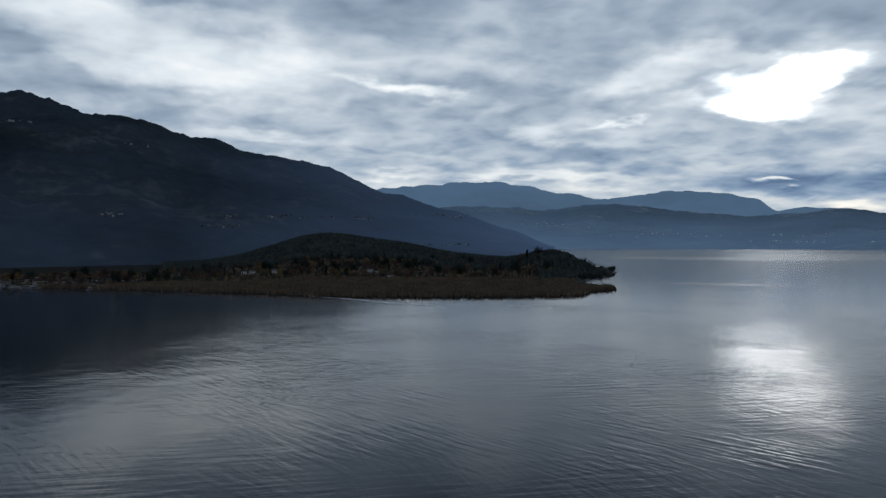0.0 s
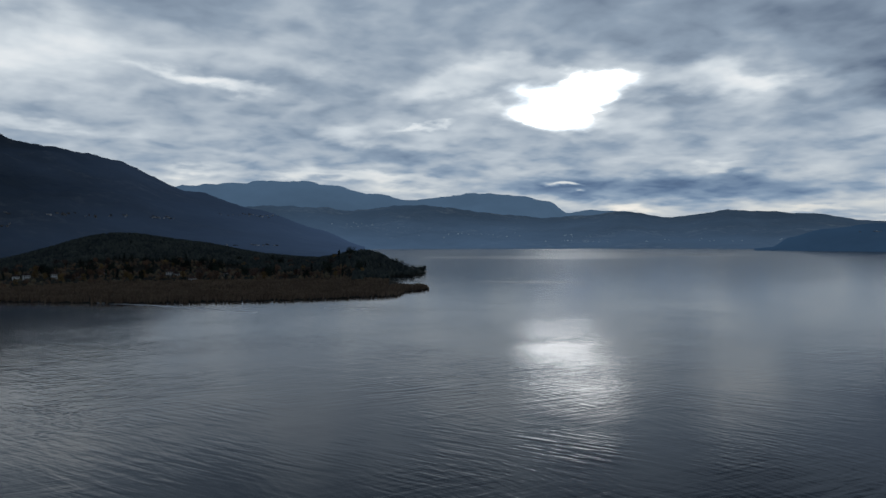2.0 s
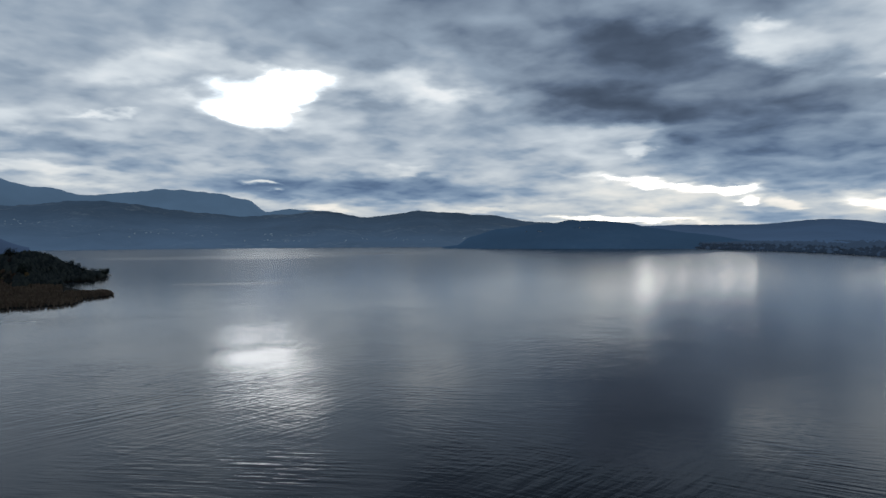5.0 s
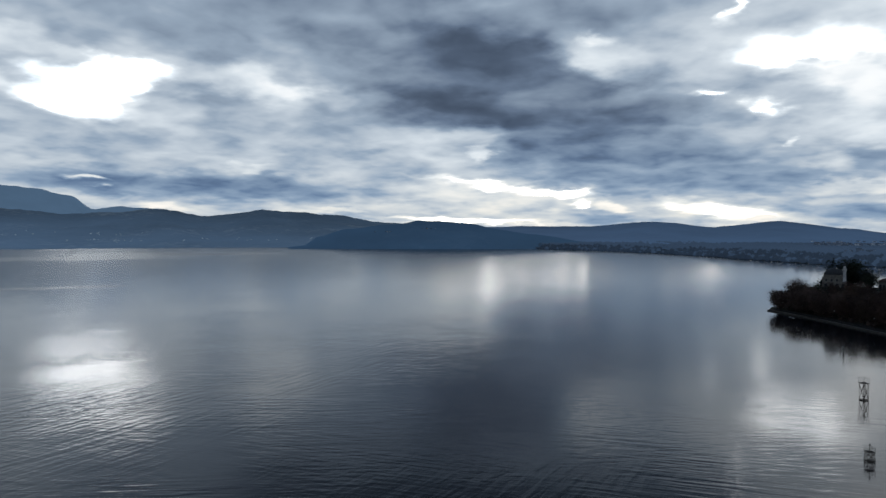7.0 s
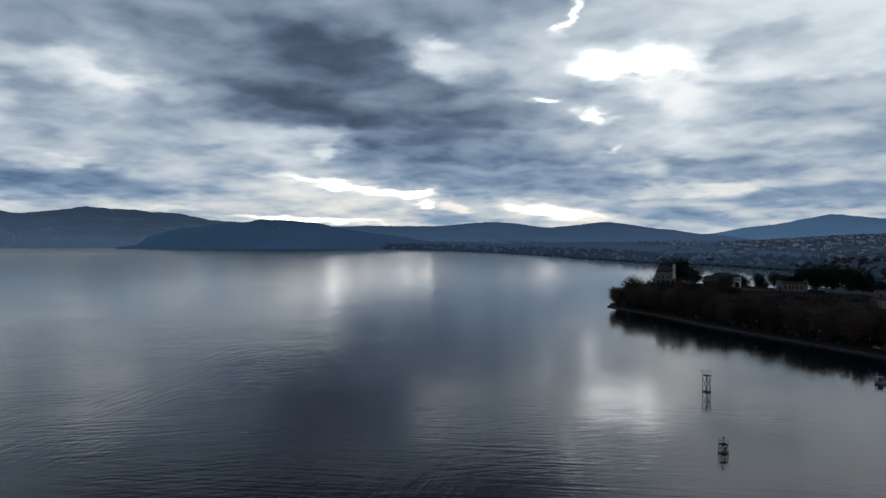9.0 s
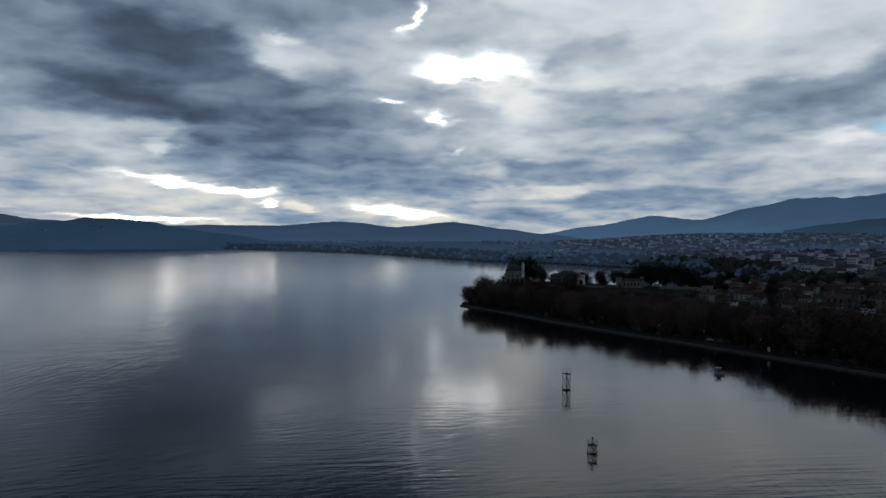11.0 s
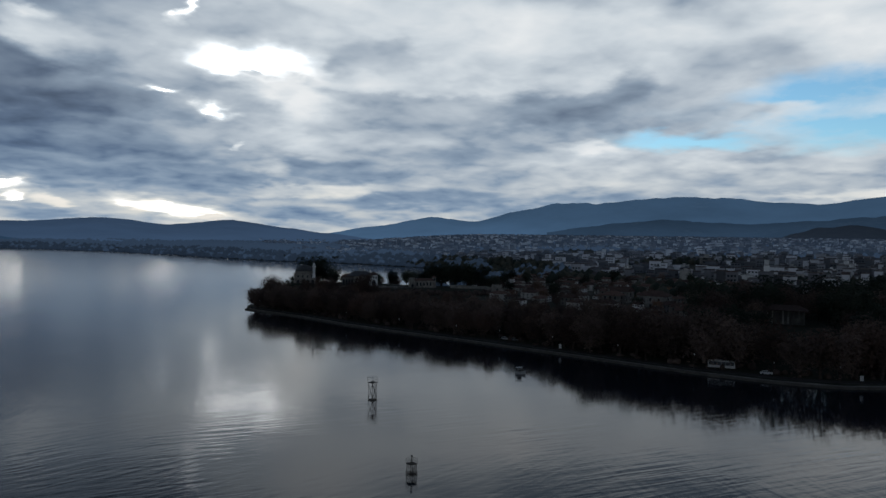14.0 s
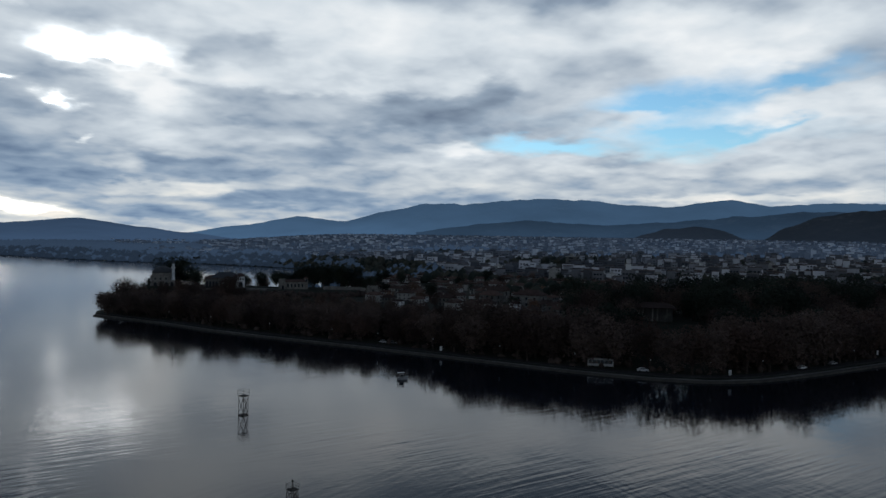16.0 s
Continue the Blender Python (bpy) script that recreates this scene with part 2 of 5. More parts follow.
    warm = math_node("MULTIPLY", warm.outputs["Result"], math_node("MINIMUM", math_node("MAXIMUM", math_node("MULTIPLY", math_node("SUBTRACT", level, 0.70), 5.0), 0.0), 1.0))
    tint = N.new("ShaderNodeMix")
    tint.data_type = "RGBA"
    L.new(warm, tint.inputs[0])
    tint.inputs[6].default_value, tint.inputs[7].default_value = (1, 1, 1, 1), (1.06, 0.98, 0.88, 1)
    cloud = vec("MULTIPLY", cloud, tint.outputs[2])
    cool = N.new("ShaderNodeMapRange")
    L.new(height, cool.inputs["Value"])
    cool.inputs["From Min"].default_value, cool.inputs["From Max"].default_value = 10.0, 2.0
    cool = math_node("MULTIPLY", cool.outputs["Result"], math_node("MINIMUM", math_node("MAXIMUM", math_node("MULTIPLY", math_node("SUBTRACT", 0.72, level), 4.0), 0.0), 1.0))
    blue = N.new("ShaderNodeMix")
    blue.data_type = "RGBA"
    L.new(cool, blue.inputs[0])
    blue.inputs[6].default_value, blue.inputs[7].default_value = (1, 1, 1, 1), (0.80, 0.98, 1.16, 1)
    cloud = vec("MULTIPLY", cloud, blue.outputs[2])

    sky = N.new("ShaderNodeTexSky")
    sky.sky_type, sky.sun_disc = "NISHITA", False
    sky.sun_elevation, sky.sun_rotation = radians(SUN_HEIGHT), radians(SUN_AZIMUTH)
    clear = vec("SCALE", sky.outputs[0], None)
    clear.node.inputs["Scale"].default_value = 0.135
    clear = vec("MULTIPLY", clear, (1.05, 1.12, 1.02))
    sky.ozone_density, sky.dust_density, sky.altitude = 4.0, 0.1, 500
    hole = None
    for row in BLUE_SKY:
        hole = blob(row) if hole is None else over(hole, row[5], blob(row))
    thin = math_node("MULTIPLY", hole, math_node("SUBTRACT", 1.75, math_node("MULTIPLY", fbm(layer, 4.0, 6, 0.6).outputs["Fac"], 1.2)))
    mix = N.new("ShaderNodeMix")
    mix.data_type = "RGBA"
    mix.clamp_factor = True
    L.new(thin, mix.inputs[0])
    L.new(cloud, mix.inputs[6])
    L.new(clear, mix.inputs[7])
    back = N.new("ShaderNodeBackground")
    back.inputs["Strength"].default_value = 1.0
    L.new(mix.outputs[2], back.inputs["Color"])
    L.new(back.outputs[0], N.new("ShaderNodeOutputWorld").inputs["Surface"])


sky_world()
sun = new("sun", bpy.data.lights.new("sun", "SUN"))
sun.data.energy, sun.data.angle, sun.data.color = 0.03, radians(150), (1.0, 0.95, 0.88)
a, h = radians(SUN_AZIMUTH), radians(SUN_HEIGHT)
sun.matrix_world = look((math.sin(a) * math.cos(h) * 100, math.cos(a) * math.cos(h) * 100, math.sin(h) * 100), (0, 0, 0))


# ---- materials ----
def surface(name, colours, scale=1.0, rough=0.85, bump=0.3, bump_scale=None, metal=0.0, spread=0.35, haze=None, random_tint=0.0, island=0.0, spec=0.1, recede=None):
    """A worn surface: colours run from dark to light over two scales of noise. haze: colour and share of a glow painted
    in for the air before far things.
    """
    m = bpy.data.materials.new(name)
    m.use_nodes = True
    t = m.node_tree
    N, L = t.nodes, t.links
    b = N["Principled BSDF"]
    b.inputs["Roughness"].default_value, b.inputs["Metallic"].default_value = rough, metal
    b.inputs["Specular IOR Level"].default_value = spec
    co = N.new("ShaderNodeTexCoord").outputs["Object"]

    def tex(s, detail):
        n = N.new("ShaderNodeTexNoise")
        L.new(co, n.inputs["Vector"])
        n.inputs["Scale"].default_value, n.inputs["Detail"].default_value, n.inputs["Roughness"].default_value = s, detail, 0.6
        return n.outputs["Fac"]

    def math_node(op, a, b):
        n = N.new("ShaderNodeMath")
        n.operation = op
        for i, v in enumerate((a, b)):
            if isinstance(v, (int, float)):
                n.inputs[i].default_value = v
            else:
                L.new(v, n.inputs[i])
        return n.outputs[0]

    coarse, fine = tex(scale, 3), tex(scale * 7.3, 6)
    f = math_node("ADD", math_node("MULTIPLY", coarse, 0.6), math_node("MULTIPLY", fine, 0.4))
    if random_tint:
        r = N.new("ShaderNodeObjectInfo").outputs["Random"]
        f = math_node("ADD", f, math_node("MULTIPLY", math_node("SUBTRACT", r, 0.5), random_tint))
    if island:
        r = N.new("ShaderNodeNewGeometry").outputs["Random Per Island"]
        f = math_node("ADD", f, math_node("MULTIPLY", math_node("SUBTRACT", r, 0.5), island))
    ramp = N.new("ShaderNodeValToRGB")
    ramp.color_ramp.elements[0].position, ramp.color_ramp.elements[1].position = 0.5 - spread / 2, 0.5 + spread / 2
    ramp.color_ramp.elements[0].color, ramp.color_ramp.elements[1].color = (*colours[0], 1), (*colours[-1], 1)
    for i, c in enumerate(colours[1:-1]):
        ramp.color_ramp.elements.new(0.5 - spread / 2 + spread * (i + 1) / (len(colours) - 1)).color = (*c, 1)
    L.new(f, ramp.inputs[0])
    L.new(ramp.outputs[0], b.inputs["Base Color"])
    if bump:
        n = N.new("ShaderNodeBump")
        n.inputs["Strength"].default_value = bump
        n.inputs["Distance"].default_value = 0.12 / (bump_scale or scale * 7.3)
        L.new(fine if not bump_scale else tex(bump_scale, 5), n.inputs["Height"])
        L.new(n.outputs[0], b.inputs["Normal"])
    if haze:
        # haze painted in as emission, brighter and denser towards the foot
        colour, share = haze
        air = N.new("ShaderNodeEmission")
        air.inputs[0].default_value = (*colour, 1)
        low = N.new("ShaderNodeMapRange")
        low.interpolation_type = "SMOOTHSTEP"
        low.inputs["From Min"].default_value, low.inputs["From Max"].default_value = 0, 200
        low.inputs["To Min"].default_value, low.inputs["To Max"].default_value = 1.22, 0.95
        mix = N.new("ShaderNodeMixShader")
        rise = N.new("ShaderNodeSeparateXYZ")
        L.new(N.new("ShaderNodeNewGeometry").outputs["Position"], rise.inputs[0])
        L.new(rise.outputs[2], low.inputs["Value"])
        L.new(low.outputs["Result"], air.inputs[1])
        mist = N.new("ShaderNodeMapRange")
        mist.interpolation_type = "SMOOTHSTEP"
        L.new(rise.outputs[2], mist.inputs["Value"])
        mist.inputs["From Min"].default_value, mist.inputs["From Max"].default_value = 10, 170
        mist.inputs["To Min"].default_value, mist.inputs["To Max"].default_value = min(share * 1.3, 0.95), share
        # the painted haze grows or thins along x
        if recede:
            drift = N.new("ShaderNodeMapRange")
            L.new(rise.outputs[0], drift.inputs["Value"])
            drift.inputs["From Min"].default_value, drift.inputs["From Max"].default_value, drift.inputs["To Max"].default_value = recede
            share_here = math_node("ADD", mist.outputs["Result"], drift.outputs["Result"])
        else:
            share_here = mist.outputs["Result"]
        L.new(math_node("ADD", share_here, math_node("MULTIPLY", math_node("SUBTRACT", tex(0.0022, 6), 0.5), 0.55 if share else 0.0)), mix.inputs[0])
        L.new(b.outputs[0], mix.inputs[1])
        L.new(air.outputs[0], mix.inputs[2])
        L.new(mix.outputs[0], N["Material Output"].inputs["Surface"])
    return m


# azimuth, distance, half length, half depth, slope, roughness
RUFFLED = [
    (38.6, 700, 62, 16, 0, 0.10),
    (39.0, 1500, 260, 120, 0, 0.08),
    (47.0, 1750, 260, 170, 0, 0.08),
]


def water_material():
    m = bpy.data.materials.new("lake_water")
    m.use_nodes = True
    N, L = m.node_tree.nodes, m.node_tree.links
    b = N["Principled BSDF"]
    b.inputs["Base Color"].default_value = (0.006, 0.010, 0.016, 1)
    b.inputs["Roughness"].default_value, b.inputs["IOR"].default_value = 0.06, 1.33
    co = N.new("ShaderNodeTexCoord").outputs["Object"]

    def noise_at(scale, stretch, turn, detail=3, distortion=0.0):
        p = N.new("ShaderNodeMapping")
        p.vector_type = "TEXTURE"
        p.inputs["Rotation"].default_value = (0, 0, radians(turn))
        p.inputs["Scale"].default_value = (1 / (scale * stretch), 1 / scale, 1 / scale)
        L.new(co, p.inputs["Vector"])
        n = N.new("ShaderNodeTexNoise")
        n.inputs["Scale"].default_value, n.inputs["Detail"].default_value, n.inputs["Distortion"].default_value = 1.0, detail, distortion
        L.new(p.outputs[0], n.inputs["Vector"])
        return n.outputs["Fac"]

    def math_node(op, a, b):
        n = N.new("ShaderNodeMath")
        n.operation = op
        for i, v in enumerate((a, b)):
            if isinstance(v, (int, float)):
                n.inputs[i].default_value = v
            else:
                L.new(v, n.inputs[i])
        return n.outputs[0]

    def patches(scale, low, high):
        n = N.new("ShaderNodeMapRange")
        L.new(noise_at(scale, 1.0, 20, 3), n.inputs["Value"])
        n.inputs["From Min"].default_value, n.inputs["From Max"].default_value = low, high
        return n.outputs["Result"]

    far_out = N.new("ShaderNodeVectorMath")
    far_out.operation = "LENGTH"
    L.new(co, far_out.inputs[0])
    open_water = N.new("ShaderNodeMapRange")
    L.new(far_out.outputs["Value"], open_water.inputs["Value"])
    open_water.inputs["From Min"].default_value, open_water.inputs["From Max"].default_value = 500, 1900
    open_water.inputs["To Min"].default_value, open_water.inputs["To Max"].default_value = 0.115, 0.19
    streaks = math_node("MULTIPLY", math_node("SUBTRACT", noise_at(0.0045, 0.25, 20, 4), 0.5), 0.025)
    calm = math_node("MAXIMUM", math_node("ADD", open_water.outputs["Result"], streaks), 0.05)
    # narrow bands that the wind ruffles
    for row in RUFFLED:
        a, away, wide, deep, slope, amount = row
        p = N.new("ShaderNodeMapping")
        p.vector_type = "TEXTURE"
        L.new(co, p.inputs["Vector"])
        p.inputs["Location"].default_value = (away * math.sin(radians(a)), away * math.cos(radians(a)), 0)
        p.inputs["Rotation"].default_value, p.inputs["Scale"].default_value = (0, 0, radians(-a + slope)), (wide, deep, 1)
        reach = N.new("ShaderNodeVectorMath")
        reach.operation = "LENGTH"
        L.new(p.outputs[0], reach.inputs[0])
        band = N.new("ShaderNodeMapRange")
        band.interpolation_type = "SMOOTHSTEP"
        L.new(math_node("ADD", reach.outputs["Value"], math_node("MULTIPLY", math_node("SUBTRACT", noise_at(0.05, 0.3, -a, 4), 0.5), 0.9)), band.inputs["Value"])
        band.inputs["From Min"].default_value, band.inputs["From Max"].default_value, band.inputs["To Max"].default_value = 1.15, 0.6, amount
        calm = math_node("ADD", calm, band.outputs["Result"])
    # the headland shelters the water below it
    spot = N.new("ShaderNodeSeparateXYZ")
    L.new(co, spot.inputs[0])
    still = N.new("ShaderNodeMapRange")
    L.new(spot.outputs[1], still.inputs["Value"])
    still.inputs["From Min"].default_value, still.inputs["From Max"].default_value, still.inputs["To Min"].default_value = -40, 90, 0.62
    L.new(math_node("MULTIPLY", calm, still.outputs["Result"]), b.inputs["Roughness"])
    # wind ripples run in patches over a slow swell
    ripple = math_node("MULTIPLY", noise_at(0.50, 0.16, -6, 2, 0.3), math_node("MULTIPLY", patches(0.011, 0.40, 0.62), 1.15))
    cross = math_node("MULTIPLY", noise_at(0.55, 0.16, -64, 2, 0.3), math_node("MULTIPLY", patches(0.017, 0.42, 0.62), 1.1))
    chop = math_node("MULTIPLY", noise_at(0.62, 0.10, 92, 2, 0.2), math_node("ADD", math_node("MULTIPLY", patches(0.02, 0.44, 0.66), 0.35), 0.04))
    fine = math_node("ADD", chop, math_node("MULTIPLY", noise_at(1.4, 0.22, 80, 2), 0.04))
    swell = math_node("MULTIPLY", noise_at(0.06, 0.5, 40, 2), 0.10)
    where = N.new("ShaderNodeSeparateXYZ")
    L.new(co, where.inputs[0])
    shelter = N.new("ShaderNodeMapRange")
    L.new(where.outputs[1], shelter.inputs["Value"])
    shelter.inputs["From Min"].default_value, shelter.inputs["From Max"].default_value = 20, 220
    shelter.inputs["To Min"].default_value, shelter.inputs["To Max"].default_value = 0.12, 1.0
    lee = N.new("ShaderNodeMapRange")
    L.new(where.outputs[0], lee.inputs["Value"])
    lee.inputs["From Min"].default_value, lee.inputs["From Max"].default_value, lee.inputs["To Min"].default_value = -130, 20, 0.12
    ripple, cross = math_node("MULTIPLY", math_node("MULTIPLY", ripple, lee.outputs["Result"]), shelter.outputs["Result"]), math_node("MULTIPLY", cross, shelter.outputs["Result"])
    # the open lake farther out lies calm
    breeze = N.new("ShaderNodeMapRange")
    L.new(far_out.outputs["Value"], breeze.inputs["Value"])
    breeze.inputs["From Min"].default_value, breeze.inputs["From Max"].default_value = 170, 480
    breeze.inputs["To Min"].default_value, breeze.inputs["To Max"].default_value = 1.0, 0.22
    waves = math_node("MULTIPLY", math_node("ADD", math_node("ADD", ripple, cross), fine), breeze.outputs["Result"])
    total = math_node("ADD", waves, swell)
    n = N.new("ShaderNodeBump")
    n.inputs["Strength"].default_value, n.inputs["Distance"].default_value = 1.0, 0.20
    L.new(total, n.inputs["Height"])
    L.new(n.outputs[0], b.inputs["Normal"])
    return m


WATER = water_material()
BARE_TWIGS = surface("bare_twigs", [(0.060, 0.042, 0.036), (0.13, 0.092, 0.076)], 0.6, 0.95, 0.0, random_tint=0.5)
THICKET = surface("bare_thicket", [(0.036, 0.026, 0.022), (0.08, 0.058, 0.048)], 0.1, 0.95, 0.0, island=0.5)
RUSSET = surface("russet_leaves", [(0.050, 0.033, 0.027), (0.105, 0.066, 0.052)], 0.6, 0.9, 0.0, random_tint=0.5)
BRIGHT_RUSSET = surface("bright_russet_leaves", [(0.10, 0.060, 0.042), (0.20, 0.115, 0.075)], 0.6, 0.9, 0.0, random_tint=0.6)
OCHRE = surface("ochre_leaves", [(0.13, 0.085, 0.035), (0.23, 0.15, 0.06)], 0.6, 0.9, 0.0, random_tint=0.5)
EVERGREEN = surface("evergreen_needles", [(0.014, 0.019, 0.015), (0.036, 0.045, 0.032)], 0.5, 0.9, 0.0, random_tint=0.4)
BARK = surface("bark", [(0.03, 0.022, 0.018), (0.08, 0.06, 0.05)], 2.0, 0.95, 0.5)
FOREST = surface("forest_crowns", [(0.020, 0.027, 0.022), (0.062, 0.060, 0.045)], 0.05, 0.95, 0.0, island=0.5)
ISLAND_FOREST = surface("island_forest", [(0.028, 0.036, 0.034), (0.075, 0.082, 0.068)], 0.03, 0.95, 0.0, island=0.3)
ISLAND_SHRUBS = surface("island_shrubs", [(0.040, 0.048, 0.040), (0.10, 0.082, 0.060), (0.15, 0.092, 0.058), (0.17, 0.14, 0.085)], 0.02, 0.95, 0.0, island=0.8, spread=0.7)
REED = surface("dry_reed", [(0.105, 0.074, 0.052), (0.21, 0.150, 0.102)], 0.04, 0.95, 0.2, island=0.3)
GRASS = surface("rough_grass", [(0.018, 0.017, 0.012), (0.042, 0.038, 0.026)], 0.08, 0.95, 0.4)
STONE = surface("pale_limestone", [(0.09, 0.084, 0.074), (0.25, 0.232, 0.205)], 0.5, 0.9, 0.4)
QUAY = surface("quay_stone", [(0.04, 0.037, 0.032), (0.095, 0.088, 0.077)], 0.4, 0.9, 0.4)
PATHWAY = surface("gravel_path", [(0.09, 0.086, 0.08), (0.18, 0.172, 0.16)], 0.5, 0.95, 0.3)
ASPHALT = surface("asphalt", [(0.022, 0.022, 0.023), (0.045, 0.044, 0.043)], 0.6, 0.9, 0.3)
ROOF_TILE = surface("clay_roof_tiles", [(0.040, 0.026, 0.022), (0.10, 0.062, 0.050)], 0.7, 0.85, 0.5, random_tint=0.6)
ROOF_LEAD = surface("weathered_lead", [(0.03, 0.032, 0.035), (0.08, 0.083, 0.087)], 0.6, 0.6, 0.3)
PLASTER = surface("pale_plaster", [(0.11, 0.105, 0.096), (0.34, 0.325, 0.30)], 0.35, 0.9, 0.2, random_tint=0.7)
WHITE_WALL = surface("white_render", [(0.36, 0.355, 0.345), (0.68, 0.67, 0.65)], 0.4, 0.85, 0.15, random_tint=0.4)
CONCRETE = surface("flat_roof_concrete", [(0.14, 0.14, 0.14), (0.32, 0.315, 0.31)], 0.25, 0.9, 0.2, random_tint=0.5)
# bluish glow mixed into the town, ground and tree materials below as painted haze
HAZE_GLOW = (0.030, 0.052, 0.092)
CITY = surface("town_walls", [(0.08, 0.08, 0.085), (0.18, 0.18, 0.19), (0.62, 0.62, 0.64)], 0.01, 0.9, 0.0, island=1.1, spread=0.75, haze=(HAZE_GLOW, 0.0), recede=(450, 1300, 0.22))
CITY_ROOF = surface("town_roofs", [(0.04, 0.03, 0.028), (0.09, 0.062, 0.052), (0.13, 0.125, 0.125)], 0.01, 0.9, 0.0, island=1.0, spread=0.7, haze=(HAZE_GLOW, 0.0), recede=(450, 1300, 0.22))
SOIL = surface("town_ground", [(0.010, 0.013, 0.009), (0.024, 0.026, 0.018), (0.045, 0.043, 0.037)], 0.02, 0.95, 0.3, haze=(HAZE_GLOW, 0.0), recede=(1000, 2600, 0.34))
FAR_CITY = surface("far_town_walls", [(0.08, 0.08, 0.085), (0.25, 0.25, 0.26), (0.75, 0.75, 0.76)], 0.01, 0.9, 0.0, island=1.1, spread=0.75, haze=(HAZE_GLOW, 0.27))
FAR_ROOF = surface("far_town_roofs", [(0.04, 0.03, 0.028), (0.09, 0.062, 0.052), (0.13, 0.125, 0.125)], 0.01, 0.9, 0.0, island=1.0, spread=0.7, haze=(HAZE_GLOW, 0.27))
FAR_WOODS = surface("far_woods", [(0.010, 0.013, 0.012), (0.026, 0.028, 0.022)], 0.05, 0.95, 0.0, island=0.5, haze=(HAZE_GLOW, 0.6))
SHORE_WOODS = surface("shore_woods", [(0.012, 0.013, 0.012), (0.034, 0.032, 0.027)], 0.05, 0.95, 0.0, island=0.6, haze=(HAZE_GLOW, 0.30))
# glass of windows, and the painted shade inside open arches
WINDOW = surface("dark_glass_and_arch_shade", [(0.012, 0.014, 0.017), (0.03, 0.034, 0.04)], 1.0, 0.15, 0.0, spec=0.5)
STEEL = surface("rusty_steel", [(0.025, 0.022, 0.020), (0.09, 0.075, 0.065)], 2.0, 0.7, 0.3, metal=0.4)
BUS_WHITE = surface("white_coach_paint", [(0.26, 0.255, 0.25), (0.42, 0.41, 0.40)], 0.8, 0.35, 0.0, spec=0.5)
RUBBER = surface("tyre_rubber", [(0.012, 0.012, 0.012), (0.03, 0.03, 0.03)], 4.0, 0.9, 0.2)


# ---- building tools ----
def mesh_of(name, verts, faces, material, smooth=False):
    me = bpy.data.meshes.new(name)
    me.from_pydata([tuple(v) for v in verts], [], [tuple(f) for f in faces])
    me.materials.append(material)
    if smooth:
        me.polygons.foreach_set("use_smooth", np.ones(len(me.polygons), dtype=bool))
    me.update()
    return me


def bulk_mesh(name, verts, blocks, material):
    """A mesh from arrays: blocks of faces with equal numbers of corners."""
    me = bpy.data.meshes.new(name)
    me.vertices.add(len(verts))
    me.vertices.foreach_set("co", np.ascontiguousarray(verts, dtype=np.float32).ravel())
    loops = np.concatenate([f.ravel() for f in blocks])
    sizes = np.concatenate([np.full(len(f), f.shape[1]) for f in blocks])
    me.loops.add(len(loops))
    me.loops.foreach_set("vertex_index", loops)
    me.polygons.add(len(sizes))
    me.polygons.foreach_set("loop_start", np.concatenate([[0], np.cumsum(sizes)[:-1]]))
    me.materials.append(material)
    me.update(calc_edges=True)
    return me


def part(name, bm, material, parent, label="", smooth=False):
    """Links a bmesh as one mesh object under a thing or a part."""
    me = bpy.data.meshes.new(name)
    bm.to_mesh(me)
    bm.free()
    me.materials.append(material)
    if smooth:
        me.polygons.foreach_set("use_smooth", np.ones(len(me.polygons), dtype=bool))
    ob = new(name, me)
    ob.parent = parent
    return tagged(ob, label)


def box(bm, x0, x1, y0, y1, z0, z1, bevel=0.0):
    m = Matrix.Translation(((x0 + x1) / 2, (y0 + y1) / 2, (z0 + z1) / 2)) @ Matrix.Diagonal((x1 - x0, y1 - y0, z1 - z0, 1))
    made = bmesh.ops.create_cube(bm, size=1.0, matrix=m)
    if bevel:
        edges = {e for v in made["verts"] for e in v.link_edges}
        bmesh.ops.bevel(bm, geom=list(edges), offset=bevel, segments=2, affect="EDGES", profile=0.5)
    return bm


def tube(bm, a, b, ra, rb, sides=6):
    """A tapered rod from a to b."""
    a, b = Vector(a), Vector(b)
    turn = (b - a).to_track_quat("Z", "Y").to_matrix().to_4x4()
    m = Matrix.Translation((a + b) / 2) @ turn
    bmesh.ops.create_cone(bm, cap_ends=True, segments=sides, radius1=ra, radius2=rb, depth=(b - a).length, matrix=m)
    return bm


def lathe(bm, profile, sides=16, centre=(0, 0)):
    """Turns (radius, height) pairs round an upright axis."""
    rings = []
    for r, z in profile:
        rings.append([bm.verts.new((centre[0] + r * math.cos(2 * math.pi * i / sides), centre[1] + r * math.sin(2 * math.pi * i / sides), z)) for i in range(sides)])
    for lo, hi in zip(rings, rings[1:]):
        for i in range(sides):
            bm.faces.new((lo[i], lo[(i + 1) % sides], hi[(i + 1) % sides], hi[i]))
    bm.faces.new(rings[-1])
    bm.faces.new(rings[0][::-1])
    return bm


def empty(name, m=None):
    ob = new(name)
    if m is not None:
        ob.matrix_basis = m
    return ob


# value noise over arrays
_table = np.random.RandomState(7).rand(256, 256)


def lattice(x, y):
    xi, yi = np.floor(x).astype(int), np.floor(y).astype(int)
    u, v = x - xi, y - yi
    u, v = u * u * (3 - 2 * u), v * v * (3 - 2 * v)
    g = lambda i, j: _table[(xi + i) % 256, (yi + j) % 256]
    return (g(0, 0) * (1 - u) + g(1, 0) * u) * (1 - v) + (g(0, 1) * (1 - u) + g(1, 1) * u) * v


